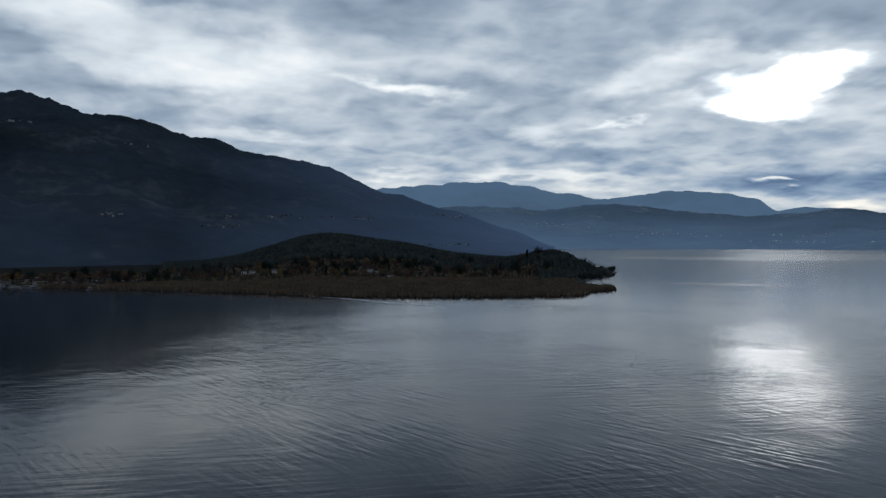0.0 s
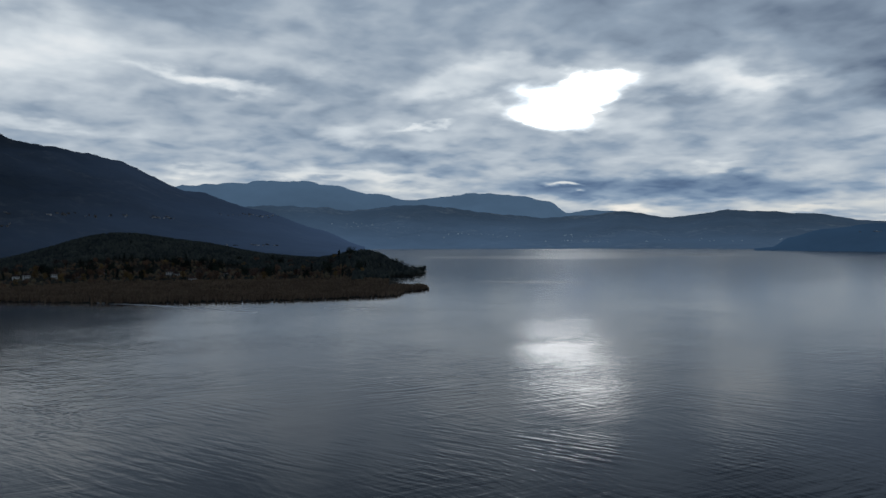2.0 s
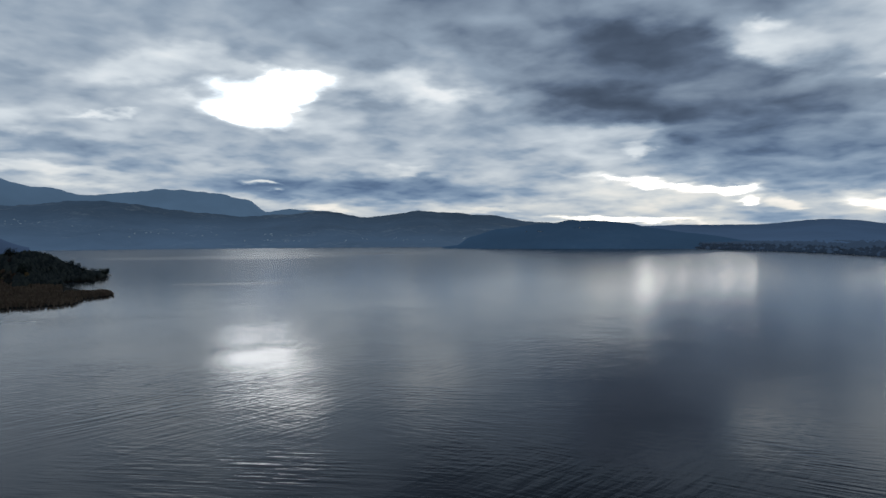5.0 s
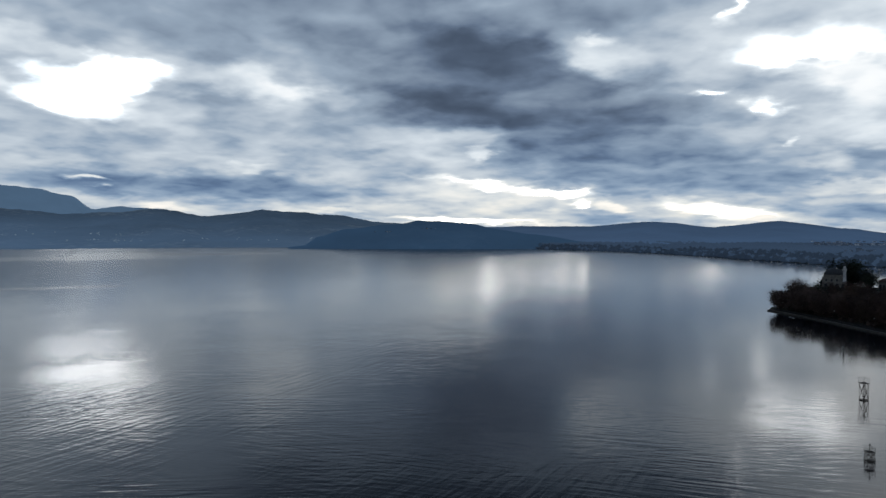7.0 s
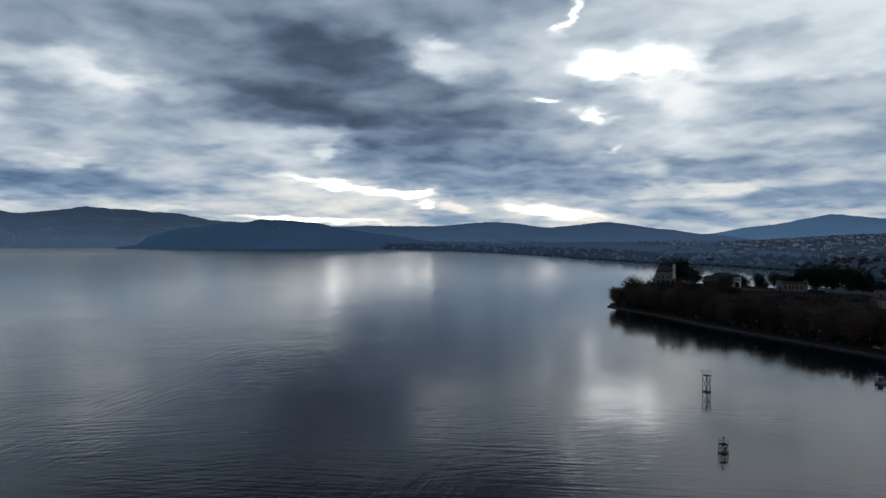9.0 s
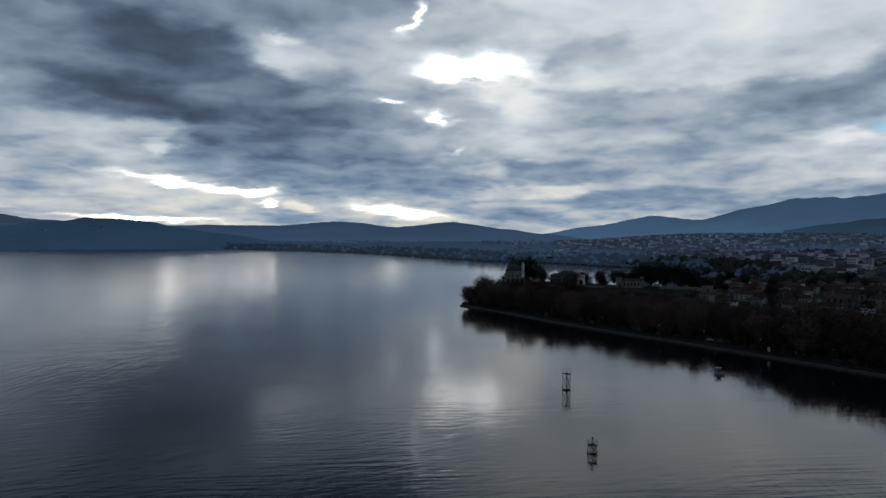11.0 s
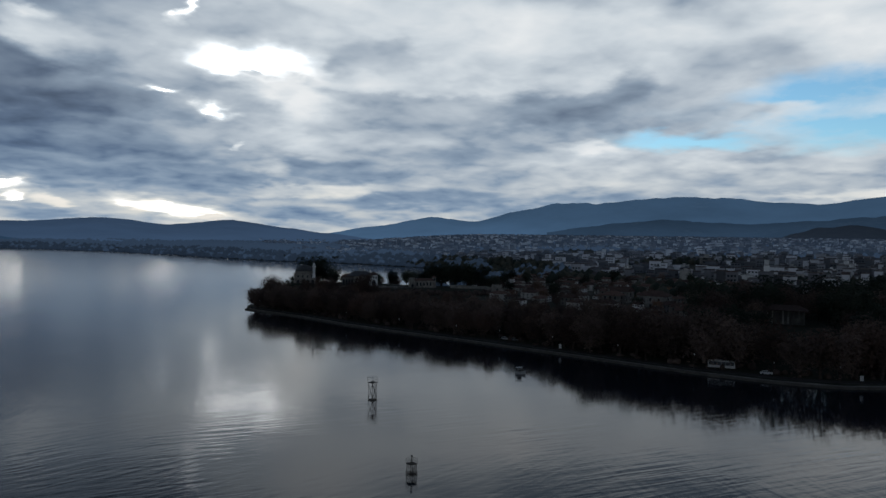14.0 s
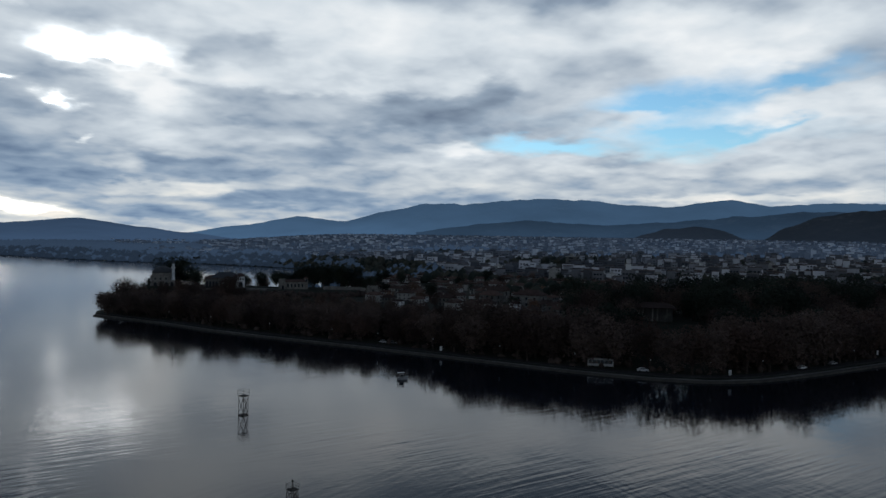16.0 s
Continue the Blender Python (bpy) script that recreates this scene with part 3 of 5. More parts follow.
def rough(x, y, size, octaves=5, gain=0.5):
    """Noise from -1 to 1, with its largest swells about size metres across."""
    total, amp, norm = 0.0, 1.0, 0.0
    x, y = np.asarray(x, float) / size + 37.3, np.asarray(y, float) / size + 11.7
    for i in range(octaves):
        total, norm = total + amp * (lattice(x, y) * 2 - 1), norm + amp
        x, y, amp = x * 2.03 + 5.1, y * 2.03 + 9.7, amp * gain
    return total / norm


def smooth(a, b, v):
    u = np.clip((np.asarray(v, float) - a) / (b - a), 0, 1)
    return u * u * (3 - 2 * u)


def polar_sheet(name, az, radius, height, material):
    """A sheet of ground over a fan of azimuths and distances; height(x, y) gives its level."""
    A, R = np.meshgrid(np.radians(az), radius, indexing="ij")
    X, Y = np.sin(A) * R, np.cos(A) * R
    Z = height(X, Y)
    n, k = A.shape
    i, j = np.meshgrid(np.arange(n - 1), np.arange(k - 1), indexing="ij")
    q = (i * k + j).ravel()
    faces = np.stack([q, q + 1, q + k + 1, q + k], 1)
    me = bpy.data.meshes.new(name)
    me.vertices.add(n * k)
    me.vertices.foreach_set("co", np.stack([X, Y, Z], -1).ravel())
    me.loops.add(faces.size)
    me.loops.foreach_set("vertex_index", faces.ravel())
    me.polygons.add(len(faces))
    me.polygons.foreach_set("loop_start", np.arange(len(faces)) * 4)
    me.polygons.foreach_set("use_smooth", np.ones(len(faces), dtype=bool))
    me.materials.append(material)
    me.update(calc_edges=True)
    me.validate()
    return new(name, me)


def distance_inside(poly, X, Y):
    """Metres inside (positive) or outside (negative) a closed outline."""
    X, Y = np.asarray(X, float), np.asarray(Y, float)
    best, inside = np.full(X.shape, 1e9), np.zeros(X.shape, bool)
    for (x0, y0), (x1, y1) in zip(poly, poly[1:] + poly[:1]):
        dx, dy = x1 - x0, y1 - y0
        u = np.clip(((X - x0) * dx + (Y - y0) * dy) / (dx * dx + dy * dy), 0, 1)
        best = np.minimum(best, np.hypot(X - x0 - u * dx, Y - y0 - u * dy))
        if y0 != y1:
            inside ^= ((y0 > Y) != (y1 > Y)) & (X < (x1 - x0) * (Y - y0) / (y1 - y0) + x0)
    return np.where(inside, best, -best)


# ---- the lake ----
lake = new("lake_water", mesh_of("lake_water", [(-5000, -5000, 0), (5000, -5000, 0), (5000, 5000, 0), (-5000, 5000, 0)], [(0, 1, 2, 3)], WATER))
tagged(lake, "dark calm lake water with wind ripples and sky reflections", "lake", kind="structure")

# ---- the mainland: a wooded headland with a citadel, and the town plain behind it ----
MAINLAND = [(471, 9), (455, 2), (437, -9), (405, -22), (376, -34), (338, -56), (299, -78), (250, -103), (226, -117), (209, -131), (200, -146), (197, -170), (197, -221),
            (190, -400), (150, -800), (80, -1500), (0, -4900), (4900, -4900), (4900, 1500), (2330, 960), (2180, 640), (1930, 330), (1720, 165), (1474, 30), (1340, -30), (1215, -95), (1140, -180), (980, -262), (800, -290), (640, -230), (560, -120), (520, -30), (495, 6)]


def citadel(x, y):
    """How far a place belongs to the raised citadel ground, and its level there."""
    ax, ay, bx, by = 488, -16, 448, -112
    u = np.clip(((x - ax) * (bx - ax) + (y - ay) * (by - ay)) / ((bx - ax) ** 2 + (by - ay) ** 2), 0, 1)
    away = np.hypot(x - ax - u * (bx - ax), y - ay - u * (by - ay))
    return 1 - smooth(15, 29, away), 14.6 - 2.2 * u


def ground_height(x, y):
    d = distance_inside(MAINLAND, x, y)
    far_rise = (3 + 27 * smooth(100, 113, np.degrees(np.arctan2(x, y)))) * smooth(500, 2300, np.hypot(x, y)) * smooth(0, 500, d)
    bank = np.where(d > 0, 0.9 * smooth(0, 3, d) + 0.5 * smooth(3, 14, d), d * 0.35)
    slope = smooth(12, 62, d) * 8.5
    plain = bank + slope + far_rise + 0.4 * rough(x, y, 30, 3) * smooth(14, 30, d)
    raised, top = citadel(x, y)
    raised = raised * smooth(10, 24, d)
    return plain + (top - plain) * raised


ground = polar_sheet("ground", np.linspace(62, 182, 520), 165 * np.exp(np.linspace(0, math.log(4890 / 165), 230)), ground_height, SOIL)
tagged(ground, "dark grassy and built-up ground of the lakeside town", "ground", kind="structure")


def level(x, y):
    return float(ground_height(np.array([x]), np.array([y]))[0])


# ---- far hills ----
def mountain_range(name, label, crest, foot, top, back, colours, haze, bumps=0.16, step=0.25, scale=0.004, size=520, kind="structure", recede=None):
    """A ridge over a fan of azimuths. crest: azimuth and angular height in degrees of its summits and saddles. haze:
    glow colour and share painted into the slope.
    """
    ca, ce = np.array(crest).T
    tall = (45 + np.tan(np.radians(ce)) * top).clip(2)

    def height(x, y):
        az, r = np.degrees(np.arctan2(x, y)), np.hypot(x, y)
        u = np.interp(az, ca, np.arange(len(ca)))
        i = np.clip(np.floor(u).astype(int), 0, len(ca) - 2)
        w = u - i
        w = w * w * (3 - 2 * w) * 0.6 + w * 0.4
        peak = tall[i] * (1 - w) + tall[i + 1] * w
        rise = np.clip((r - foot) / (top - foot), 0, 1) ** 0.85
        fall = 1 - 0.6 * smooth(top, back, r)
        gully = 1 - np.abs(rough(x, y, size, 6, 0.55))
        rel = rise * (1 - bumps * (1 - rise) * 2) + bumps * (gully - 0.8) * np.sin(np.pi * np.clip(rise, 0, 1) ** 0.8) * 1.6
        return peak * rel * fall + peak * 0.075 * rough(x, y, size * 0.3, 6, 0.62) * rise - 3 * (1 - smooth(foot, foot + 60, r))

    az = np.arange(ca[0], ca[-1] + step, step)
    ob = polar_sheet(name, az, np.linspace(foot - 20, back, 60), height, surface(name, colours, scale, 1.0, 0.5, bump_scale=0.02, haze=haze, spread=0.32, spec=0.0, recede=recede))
    return tagged(ob, label, "mountain", kind=kind), height


WOODS = [(0.008, 0.012, 0.014), (0.022, 0.027, 0.026), (0.035, 0.038, 0.034), (0.10, 0.098, 0.085)]
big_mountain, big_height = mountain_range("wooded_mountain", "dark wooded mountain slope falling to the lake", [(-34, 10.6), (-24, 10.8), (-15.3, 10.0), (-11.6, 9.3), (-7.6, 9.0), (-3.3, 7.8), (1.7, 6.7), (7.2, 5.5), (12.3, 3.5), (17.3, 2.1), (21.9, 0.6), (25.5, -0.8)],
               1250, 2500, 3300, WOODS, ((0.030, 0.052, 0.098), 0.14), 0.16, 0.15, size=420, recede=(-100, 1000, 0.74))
mountain_range("distant_massif", "massif with painted blue haze under low cloud", [(10, 3.6), (12.3, 4.0), (15.5, 4.1), (19.5, 4.45), (23.2, 4.1), (26.4, 3.4), (28.6, 2.9), (30.7, 3.0), (34.9, 3.45), (38.2, 3.1), (40.4, 2.75), (41.9, 1.8), (43.8, 2.1), (46.0, 1.9), (50, 1.0), (56, 0.6)],
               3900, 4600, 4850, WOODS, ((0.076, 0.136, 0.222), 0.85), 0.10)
# the palest colour serves for fields and for sunlit patches painted on the slopes
_, foothill_height = mountain_range("hazy_foothills", "blue-green foothills with painted haze, scattered fields and painted sunlit patches", [(8, 1.0), (14, 2.0), (17.3, 2.4), (21.9, 2.4), (24.6, 2.1), (28.6, 2.5), (31.6, 2.4), (36.2, 1.8), (40.1, 1.4), (43, 1.6), (46.3, 1.9), (49.8, 1.4), (54.0, 1.9), (58.4, 1.6), (63.8, 0.9), (68, 0.7), (74, 0.3)],
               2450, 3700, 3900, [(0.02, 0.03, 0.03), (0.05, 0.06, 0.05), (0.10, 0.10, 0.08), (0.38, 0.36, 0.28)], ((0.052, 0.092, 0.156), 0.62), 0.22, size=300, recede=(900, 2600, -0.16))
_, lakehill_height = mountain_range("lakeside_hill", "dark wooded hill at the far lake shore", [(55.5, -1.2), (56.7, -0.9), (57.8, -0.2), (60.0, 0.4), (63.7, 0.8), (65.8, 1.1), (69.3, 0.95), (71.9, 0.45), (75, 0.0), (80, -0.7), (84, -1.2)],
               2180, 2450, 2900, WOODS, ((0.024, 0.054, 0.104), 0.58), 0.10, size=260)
mountain_range("eastern_hills", "hills with painted blue haze behind the far shore", [(66, 0.4), (71.9, 0.6), (74.6, 0.7), (79.6, 0.65), (84.2, 1.0), (88.7, 0.6), (93.2, 1.0), (97.0, 0.5), (100.5, 0.1), (104, -0.3)],
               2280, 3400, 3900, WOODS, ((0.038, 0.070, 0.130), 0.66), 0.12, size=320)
mountain_range("southern_mountains", "mountains with painted blue haze and low cloud behind the town", [(98, 0.0), (100.6, 0.1), (104.2, 0.7), (108.9, 1.5), (112.5, 1.25), (115.6, 2.0), (119.2, 2.7), (124.3, 2.9), (129.2, 3.3), (135.0, 2.75), (138.4, 2.7), (141.8, 3.2), (145.2, 2.7), (149.2, 2.8), (153.3, 2.8), (165, 3.0), (178, 2.4)],
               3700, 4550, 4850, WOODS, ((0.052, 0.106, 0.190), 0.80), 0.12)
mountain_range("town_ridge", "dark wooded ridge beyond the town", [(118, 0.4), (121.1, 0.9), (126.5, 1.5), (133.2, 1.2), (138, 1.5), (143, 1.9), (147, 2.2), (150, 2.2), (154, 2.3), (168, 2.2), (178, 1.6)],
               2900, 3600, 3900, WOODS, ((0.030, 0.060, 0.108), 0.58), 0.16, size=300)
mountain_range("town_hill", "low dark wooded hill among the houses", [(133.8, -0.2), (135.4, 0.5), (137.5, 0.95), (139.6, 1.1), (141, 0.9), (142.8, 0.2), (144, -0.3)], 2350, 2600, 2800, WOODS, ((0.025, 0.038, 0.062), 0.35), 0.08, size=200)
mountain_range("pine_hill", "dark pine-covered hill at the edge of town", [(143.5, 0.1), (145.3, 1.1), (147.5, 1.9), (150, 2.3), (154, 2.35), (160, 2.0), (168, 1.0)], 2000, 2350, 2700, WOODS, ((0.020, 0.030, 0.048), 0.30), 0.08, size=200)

# ---- the island with its reed belt ----
ISLAND = [(-330, 860), (-203, 752), (-160, 706), (-98, 663), (-27, 613), (29, 564), (60, 532), (114, 508), (177, 487), (238, 480), (254, 481), (278, 512), (306, 522), (318, 548), (322, 596),
          (334, 640), (362, 706), (392, 694), (420, 720), (440, 790), (420, 960), (300, 1180), (0, 1330), (-380, 1240)]


def island_height(x, y):
    d = distance_inside(ISLAND, x, y)
    az, r = np.degrees(np.arctan2(x, y)), np.hypot(x, y)

    def hill(a, q, h, wa, wr):
        return h * np.exp(-(((az - a) / wa) ** 2 + ((r - q) / wr) ** 2))

    hills = hill(7.4, 1060, 43, 6.0, 150) + hill(25.3, 885, 21, 3.2, 95) + hill(18.5, 960, 13, 4.5, 110) + hill(14.0, 1040, 13, 3.2, 120)
    return np.where(d > 0, 0.5 * smooth(0, 4, d) + 2.5 * smooth(100, 260, d), d * 0.3) + hills * smooth(2, 45, d) + 0.3 * rough(x, y, 40, 3) * smooth(3, 20, d)


island = polar_sheet("island_ground", np.linspace(-26, 33, 260), np.linspace(455, 1350, 150), island_height, GRASS)
tagged(island, "low grassy island ground behind a reed belt", "ground", kind="structure")


def island_level(x, y):
    return float(island_height(np.array([x]), np.array([y]))[0])


# ---- joined plant cover ----
def crowns(name, places, material, label, category):
    """Many small uneven crowns (x, y, z, radius, height) as one piece of cover."""
    rng = np.random.RandomState(len(places))
    sides, n = 6, len(places)
    x, y, z, r, h = (c[:, None] for c in np.array(places, float).T)
    spin, rings = rng.rand(n, 1) * 6.283, []
    for k, (lv, wd) in enumerate(((0.0, 0.55), (0.35, 1.0), (0.72, 0.72))):
        q = r * wd * (0.7 + 0.6 * rng.rand(n, sides))
        an = spin + 6.283 * (np.arange(sides) + 0.5 * (k % 2)) / sides
        rings.append(np.stack([x + q * np.cos(an), y + q * np.sin(an), z + h * (lv + 0.12 * (rng.rand(n, sides) - 0.5) * (k > 0))], -1))
    rings.append(np.stack([x + r * 0.3 * (rng.rand(n, 1) - 0.5), y + r * 0.3 * (rng.rand(n, 1) - 0.5), z + h], -1))
    verts = np.concatenate(rings, 1)
    base, i = np.arange(n)[:, None] * (3 * sides + 1), np.arange(sides)
    j = (i + 1) % sides
    quads = np.concatenate([np.stack([base + k * sides + i, base + k * sides + j, base + (k + 1) * sides + j, base + (k + 1) * sides + i], -1) for k in range(2)], 1).reshape(-1, 4)
    tips = np.stack([base + 2 * sides + i, base + 2 * sides + j, base + 3 * sides + 0 * i], -1).reshape(-1, 3)
    return tagged(new(name, bulk_mesh(name, verts.reshape(-1, 3), (quads, tips), material)), label, category, kind="stuff")


def scatter(count, inside, x0, x1, y0, y1, seed):
    """Random places in a rectangle at which inside(X, Y) holds."""
    rng = np.random.RandomState(seed)
    X, Y = rng.uniform(x0, x1, count), rng.uniform(y0, y1, count)
    keep = inside(X, Y)
    return X[keep], Y[keep], np.random.RandomState(seed + 1)


# island woods
def island_woods(X, Y):
    d, az, r = distance_inside(ISLAND, X, Y), np.degrees(np.arctan2(X, Y)), np.hypot(X, Y)
    wood = (r > 900 + 50 * rough(X, Y, 70, 3)) & (az > -5) | (az > 24.4) & (d > 4) & (r > 690) | (az > 16) & (r > 830 + 30 * rough(X, Y, 40, 2))
    return (d > 3) & wood & (r < 1200) & ~((az < -5) & (r < 890)) & ((rough(X, Y, 45, 2) > -0.45) | (r > 930))


X, Y, rng = scatter(52000, island_woods, -260, 450, 640, 1200, 3)
Z = island_height(X, Y)
crowns("island_woods", [(x, y, z - 0.5, rng.uniform(1.5, 2.9), rng.uniform(4.5, 8)) for x, y, z in zip(X, Y, Z)], ISLAND_FOREST, "dense dark evergreen woods on the island hill", "woods")


def reed_bed():
    def inside(X, Y):
        d, r = distance_inside(ISLAND, X, Y), np.hypot(X, Y)
        return (d > 0.5) & (r < 735 + 20 * rough(X, Y, 50, 2)) & ~((np.degrees(np.arctan2(X, Y)) > 27.2) & (r > 640))

    X, Y, rng = scatter(60000, inside, -260, 340, 470, 800, 5)
    Z = island_height(X, Y)
    verts, faces = [], []
    for x, y, z in zip(X, Y, Z):
        h, w, an = rng.uniform(2.1, 2.9), rng.uniform(0.4, 0.8), rng.rand() * 3.14
        b, c, s = len(verts), math.cos(an) * w, math.sin(an) * w
        verts += [(x - c, y - s, z - 0.3), (x + c, y + s, z - 0.3), (x + c * 0.7 + 0.3, y + s * 0.7, z + h), (x - c * 0.7 + 0.3, y - s * 0.7, z + h * 0.93)]
        faces.append((b, b + 1, b + 2, b + 3))
    return tagged(new("reed_bed", mesh_of("reed_bed", verts, faces, REED)), "dry brown reed belt along the island shore", "reeds", kind="stuff")


reed_bed()


# ---- trees ----
def tree_kind(name, tall, spread, material, label, seed, leaves=420, trunk=0.34, dome=(0.28, 1.0), flat=0.5, leaf=0.55):
    """A tapered trunk with limbs and a crown of many small clumps round the ends of its branches."""
    rng = random.Random(seed)
    root = empty(name)
    bm = bmesh.new()
    fork = tall * dome[0]
    tube(bm, (0, 0, -0.6), (0.1, 0.05, fork), trunk, trunk * 0.7, 7)
    tips = []
    for i in range(9):
        an = i * 2.4 + rng.uniform(-0.3, 0.3)
        reach, up = spread * rng.uniform(0.35, 0.8), rng.uniform(fork + tall * 0.15, tall * 0.86)
        mid = (math.cos(an) * reach * 0.45, math.sin(an) * reach * 0.45, fork + (up - fork) * 0.55)
        end = (math.cos(an) * reach, math.sin(an) * reach, up)
        tube(bm, (0.1, 0.05, fork * rng.uniform(0.75, 1.0)), mid, trunk * 0.42, trunk * 0.24, 5)
        tube(bm, mid, end, trunk * 0.24, trunk * 0.08, 4)
        tips += [mid, end, end]
        for _ in range(2):
            e = tuple(end[k] + rng.uniform(-1, 1) * spread * 0.3 for k in range(3))
            tube(bm, mid, e, trunk * 0.12, trunk * 0.04, 3)
            tips.append(e)
    part("trunk", bm, BARK, root, "dark bark trunk with forking limbs")
    verts, faces = [], []
    for i in range(leaves):
        if i % 2:
            c = rng.choice(tips)
            q = [c[k] + rng.gauss(0, spread * 0.20) for k in range(3)]
        else:
            an, u, v = rng.uniform(0, 6.283), rng.random() ** 0.4, rng.uniform(-1, 1)
            w = math.sqrt(1 - v * v)
            lump = 0.82 + 0.18 * math.sin(3 * an + seed) * math.cos(2 * v + seed)
            mid, half = tall * (dome[0] + dome[1]) / 2, tall * (dome[1] - dome[0]) / 2
            q = [math.cos(an) * w * u * spread * lump, math.sin(an) * w * u * spread * lump, mid + v * u * half * lump]
        q[2] = min(max(q[2], fork * 0.8), tall)
        a, b = Vector((rng.gauss(0, 1), rng.gauss(0, 1), rng.gauss(0, 1) * flat)).normalized(), Vector((rng.gauss(0, 1), rng.gauss(0, 1), rng.gauss(0, 1) * flat)).normalized()
        s = leaf * rng.uniform(0.6, 1.5)
        p, n = Vector(q), len(verts)
        verts += [p - a * s, p + b * s * 0.6, p + a * s, p - b * s * 0.7]
        faces.append((n, n + 1, n + 2, n + 3))
    ob = new("crown", mesh_of("crown", verts, faces, material))
    ob.parent = root
    return tagged(root, label, "tree")


def plant(kinds, X, Y, height, rng, low=0.75, high=1.25, group=""):
    for i, (x, y) in enumerate(zip(X, Y)):
        k = kinds[rng.randint(len(kinds))]
        s = rng.uniform(low, high)
        m = pose(float(x), float(y), height(float(x), float(y)), 0, 0, float(rng.uniform(0, 360)))
        tagged(copy_thing(k, m), group=group).scale = (s, s, s * float(rng.uniform(0.9, 1.15)))


BARE = [tree_kind(("", "bare_tree", "bare_plane_tree", "bare_tall_tree")[s], 10.5, 4.6, BARE_TWIGS, "leafless brown lakeside tree with a dense twig crown", s, leaves=(0, 3000, 3000, 3000)[s], leaf=(0, 0.26, 0.26, 0.24)[s], dome=(0.10, 1.0)) for s in (1, 2, 3)]
RUST = [tree_kind("russet_tree", 9.0, 4.2, (RUSSET, BRIGHT_RUSSET)[s - 4], "autumn tree with russet leaves near the water", s, leaves=2000, leaf=0.26, dome=(0.16, 1.0)) for s in (4, 5)]
GOLD = [tree_kind("ochre_tree", 11.0, 3.0, OCHRE, "slender autumn tree with ochre leaves", 6, leaves=900, leaf=0.36, dome=(0.12, 1.0))]
PINE = [tree_kind("pine_tree", 12.5, 5.6, EVERGREEN, "broad dark evergreen pine tree", s, leaves=3200, dome=(0.06, 1.0), leaf=0.36) for s in (7, 8)]
CYPRESS = [tree_kind("cypress_tree", 14.0, 1.6, EVERGREEN, "slender dark cypress tree", 9, leaves=520, dome=(0.08, 1.0), leaf=0.45)]
for k in BARE + RUST + GOLD + PINE + CYPRESS:
    k.location = (0, 0, -400)  # the patterns are moved to a true place at the end


# ---- the wooded bank of the headland ----
def glade(X, Y):
    """The open slope in front of the columned building."""
    az, r = np.degrees(np.arctan2(X - 61, Y - 46)), np.hypot(X - 61, Y - 46)
    return (az > 136.2) & (az < 142.0) & (r > 245) & (r < 318)


def bank_woods(X, Y):
    d = distance_inside(MAINLAND, X, Y)
    return (d > 7.0) & (d < 48) & (Y > -330) & (X < 497) & (citadel(X, Y)[0] < 0.45) & ~glade(X, Y)


def spaced(X, Y, gap, most):
    """Keeps places at least gap metres apart."""
    kept = []
    for x, y in zip(X, Y):
        if all((x - a) ** 2 + (y - b) ** 2 > gap * gap for a, b in kept):
            kept.append((x, y))
            if len(kept) == most:
                break
    return np.array(kept).T


X, Y, rng = scatter(9000, bank_woods, 190, 500, -330, 12, 21)
X, Y = spaced(X, Y, 5.0, 440)
near_point = X > 432
plant(BARE[:1] + BARE[1:2] + RUST[:1], X[near_point], Y[near_point], level, rng, 0.9, 1.25, "trees on the wooded bank")
front = ~near_point & (distance_inside(MAINLAND, X, Y) < 22)
rear = ~near_point & (distance_inside(MAINLAND, X, Y) >= 22)
tall = front & (X < 290)
front &= ~tall
plant(BARE[:1] + BARE[1:2] + RUST[:1], X[tall], Y[tall], level, rng, 1.4, 1.75, "trees on the wooded bank")
plant(BARE[:1] + BARE[1:2] + RUST[:1], X[front], Y[front], level, rng, 1.1, 1.4, "trees on the wooded bank")
plant(BARE[:1] + BARE[1:2] + RUST[:1], X[rear], Y[rear], level, rng, 0.65, 0.95, "trees on the wooded bank")
X, Y, rng = scatter(5200, lambda X, Y: bank_woods(X, Y) & (distance_inside(MAINLAND, X, Y) > 7.5), 190, 500, -330, 12, 25)
crowns("bank_thicket", [(x, y, z - 0.3, rng.uniform(0.8, 1.7), rng.uniform(1.0, 3.2)) for x, y, z in zip(X, Y, ground_height(X, Y))], THICKET, "tangled leafless brown thicket under the bank trees", "thicket")

X, Y, rng = scatter(9000, lambda X, Y: (citadel(X, Y)[0] > 0.02) & (citadel(X, Y)[0] < 0.6) & (distance_inside(MAINLAND, X, Y) > 12) & (X < 470), 400, 500, -150, 10, 27)
crowns("citadel_scrub", [(x, y, z - 0.3, rng.uniform(0.7, 1.6), rng.uniform(0.8, 2.6)) for x, y, z in zip(X[:700], Y[:700], ground_height(X[:700], Y[:700]))], THICKET, "low brown scrub on the citadel slope", "scrub")

# tall dark trees on the old fort's mound
X, Y, rng = scatter(3000, lambda X, Y: (distance_inside(MAINLAND, X, Y) > 21) & (distance_inside(MAINLAND, X, Y) < 105) & (np.degrees(np.arctan2(X - 64, Y - 45)) > 131.5) & (Y > -340) & ~glade(X, Y), 200, 380, -340, -120, 31)
X, Y = spaced(X, Y, 7.5, 150)
plant(PINE + BARE[2:] + BARE[2:], X, Y, level, rng, 1.0, 1.45, "tall trees on the fort mound")
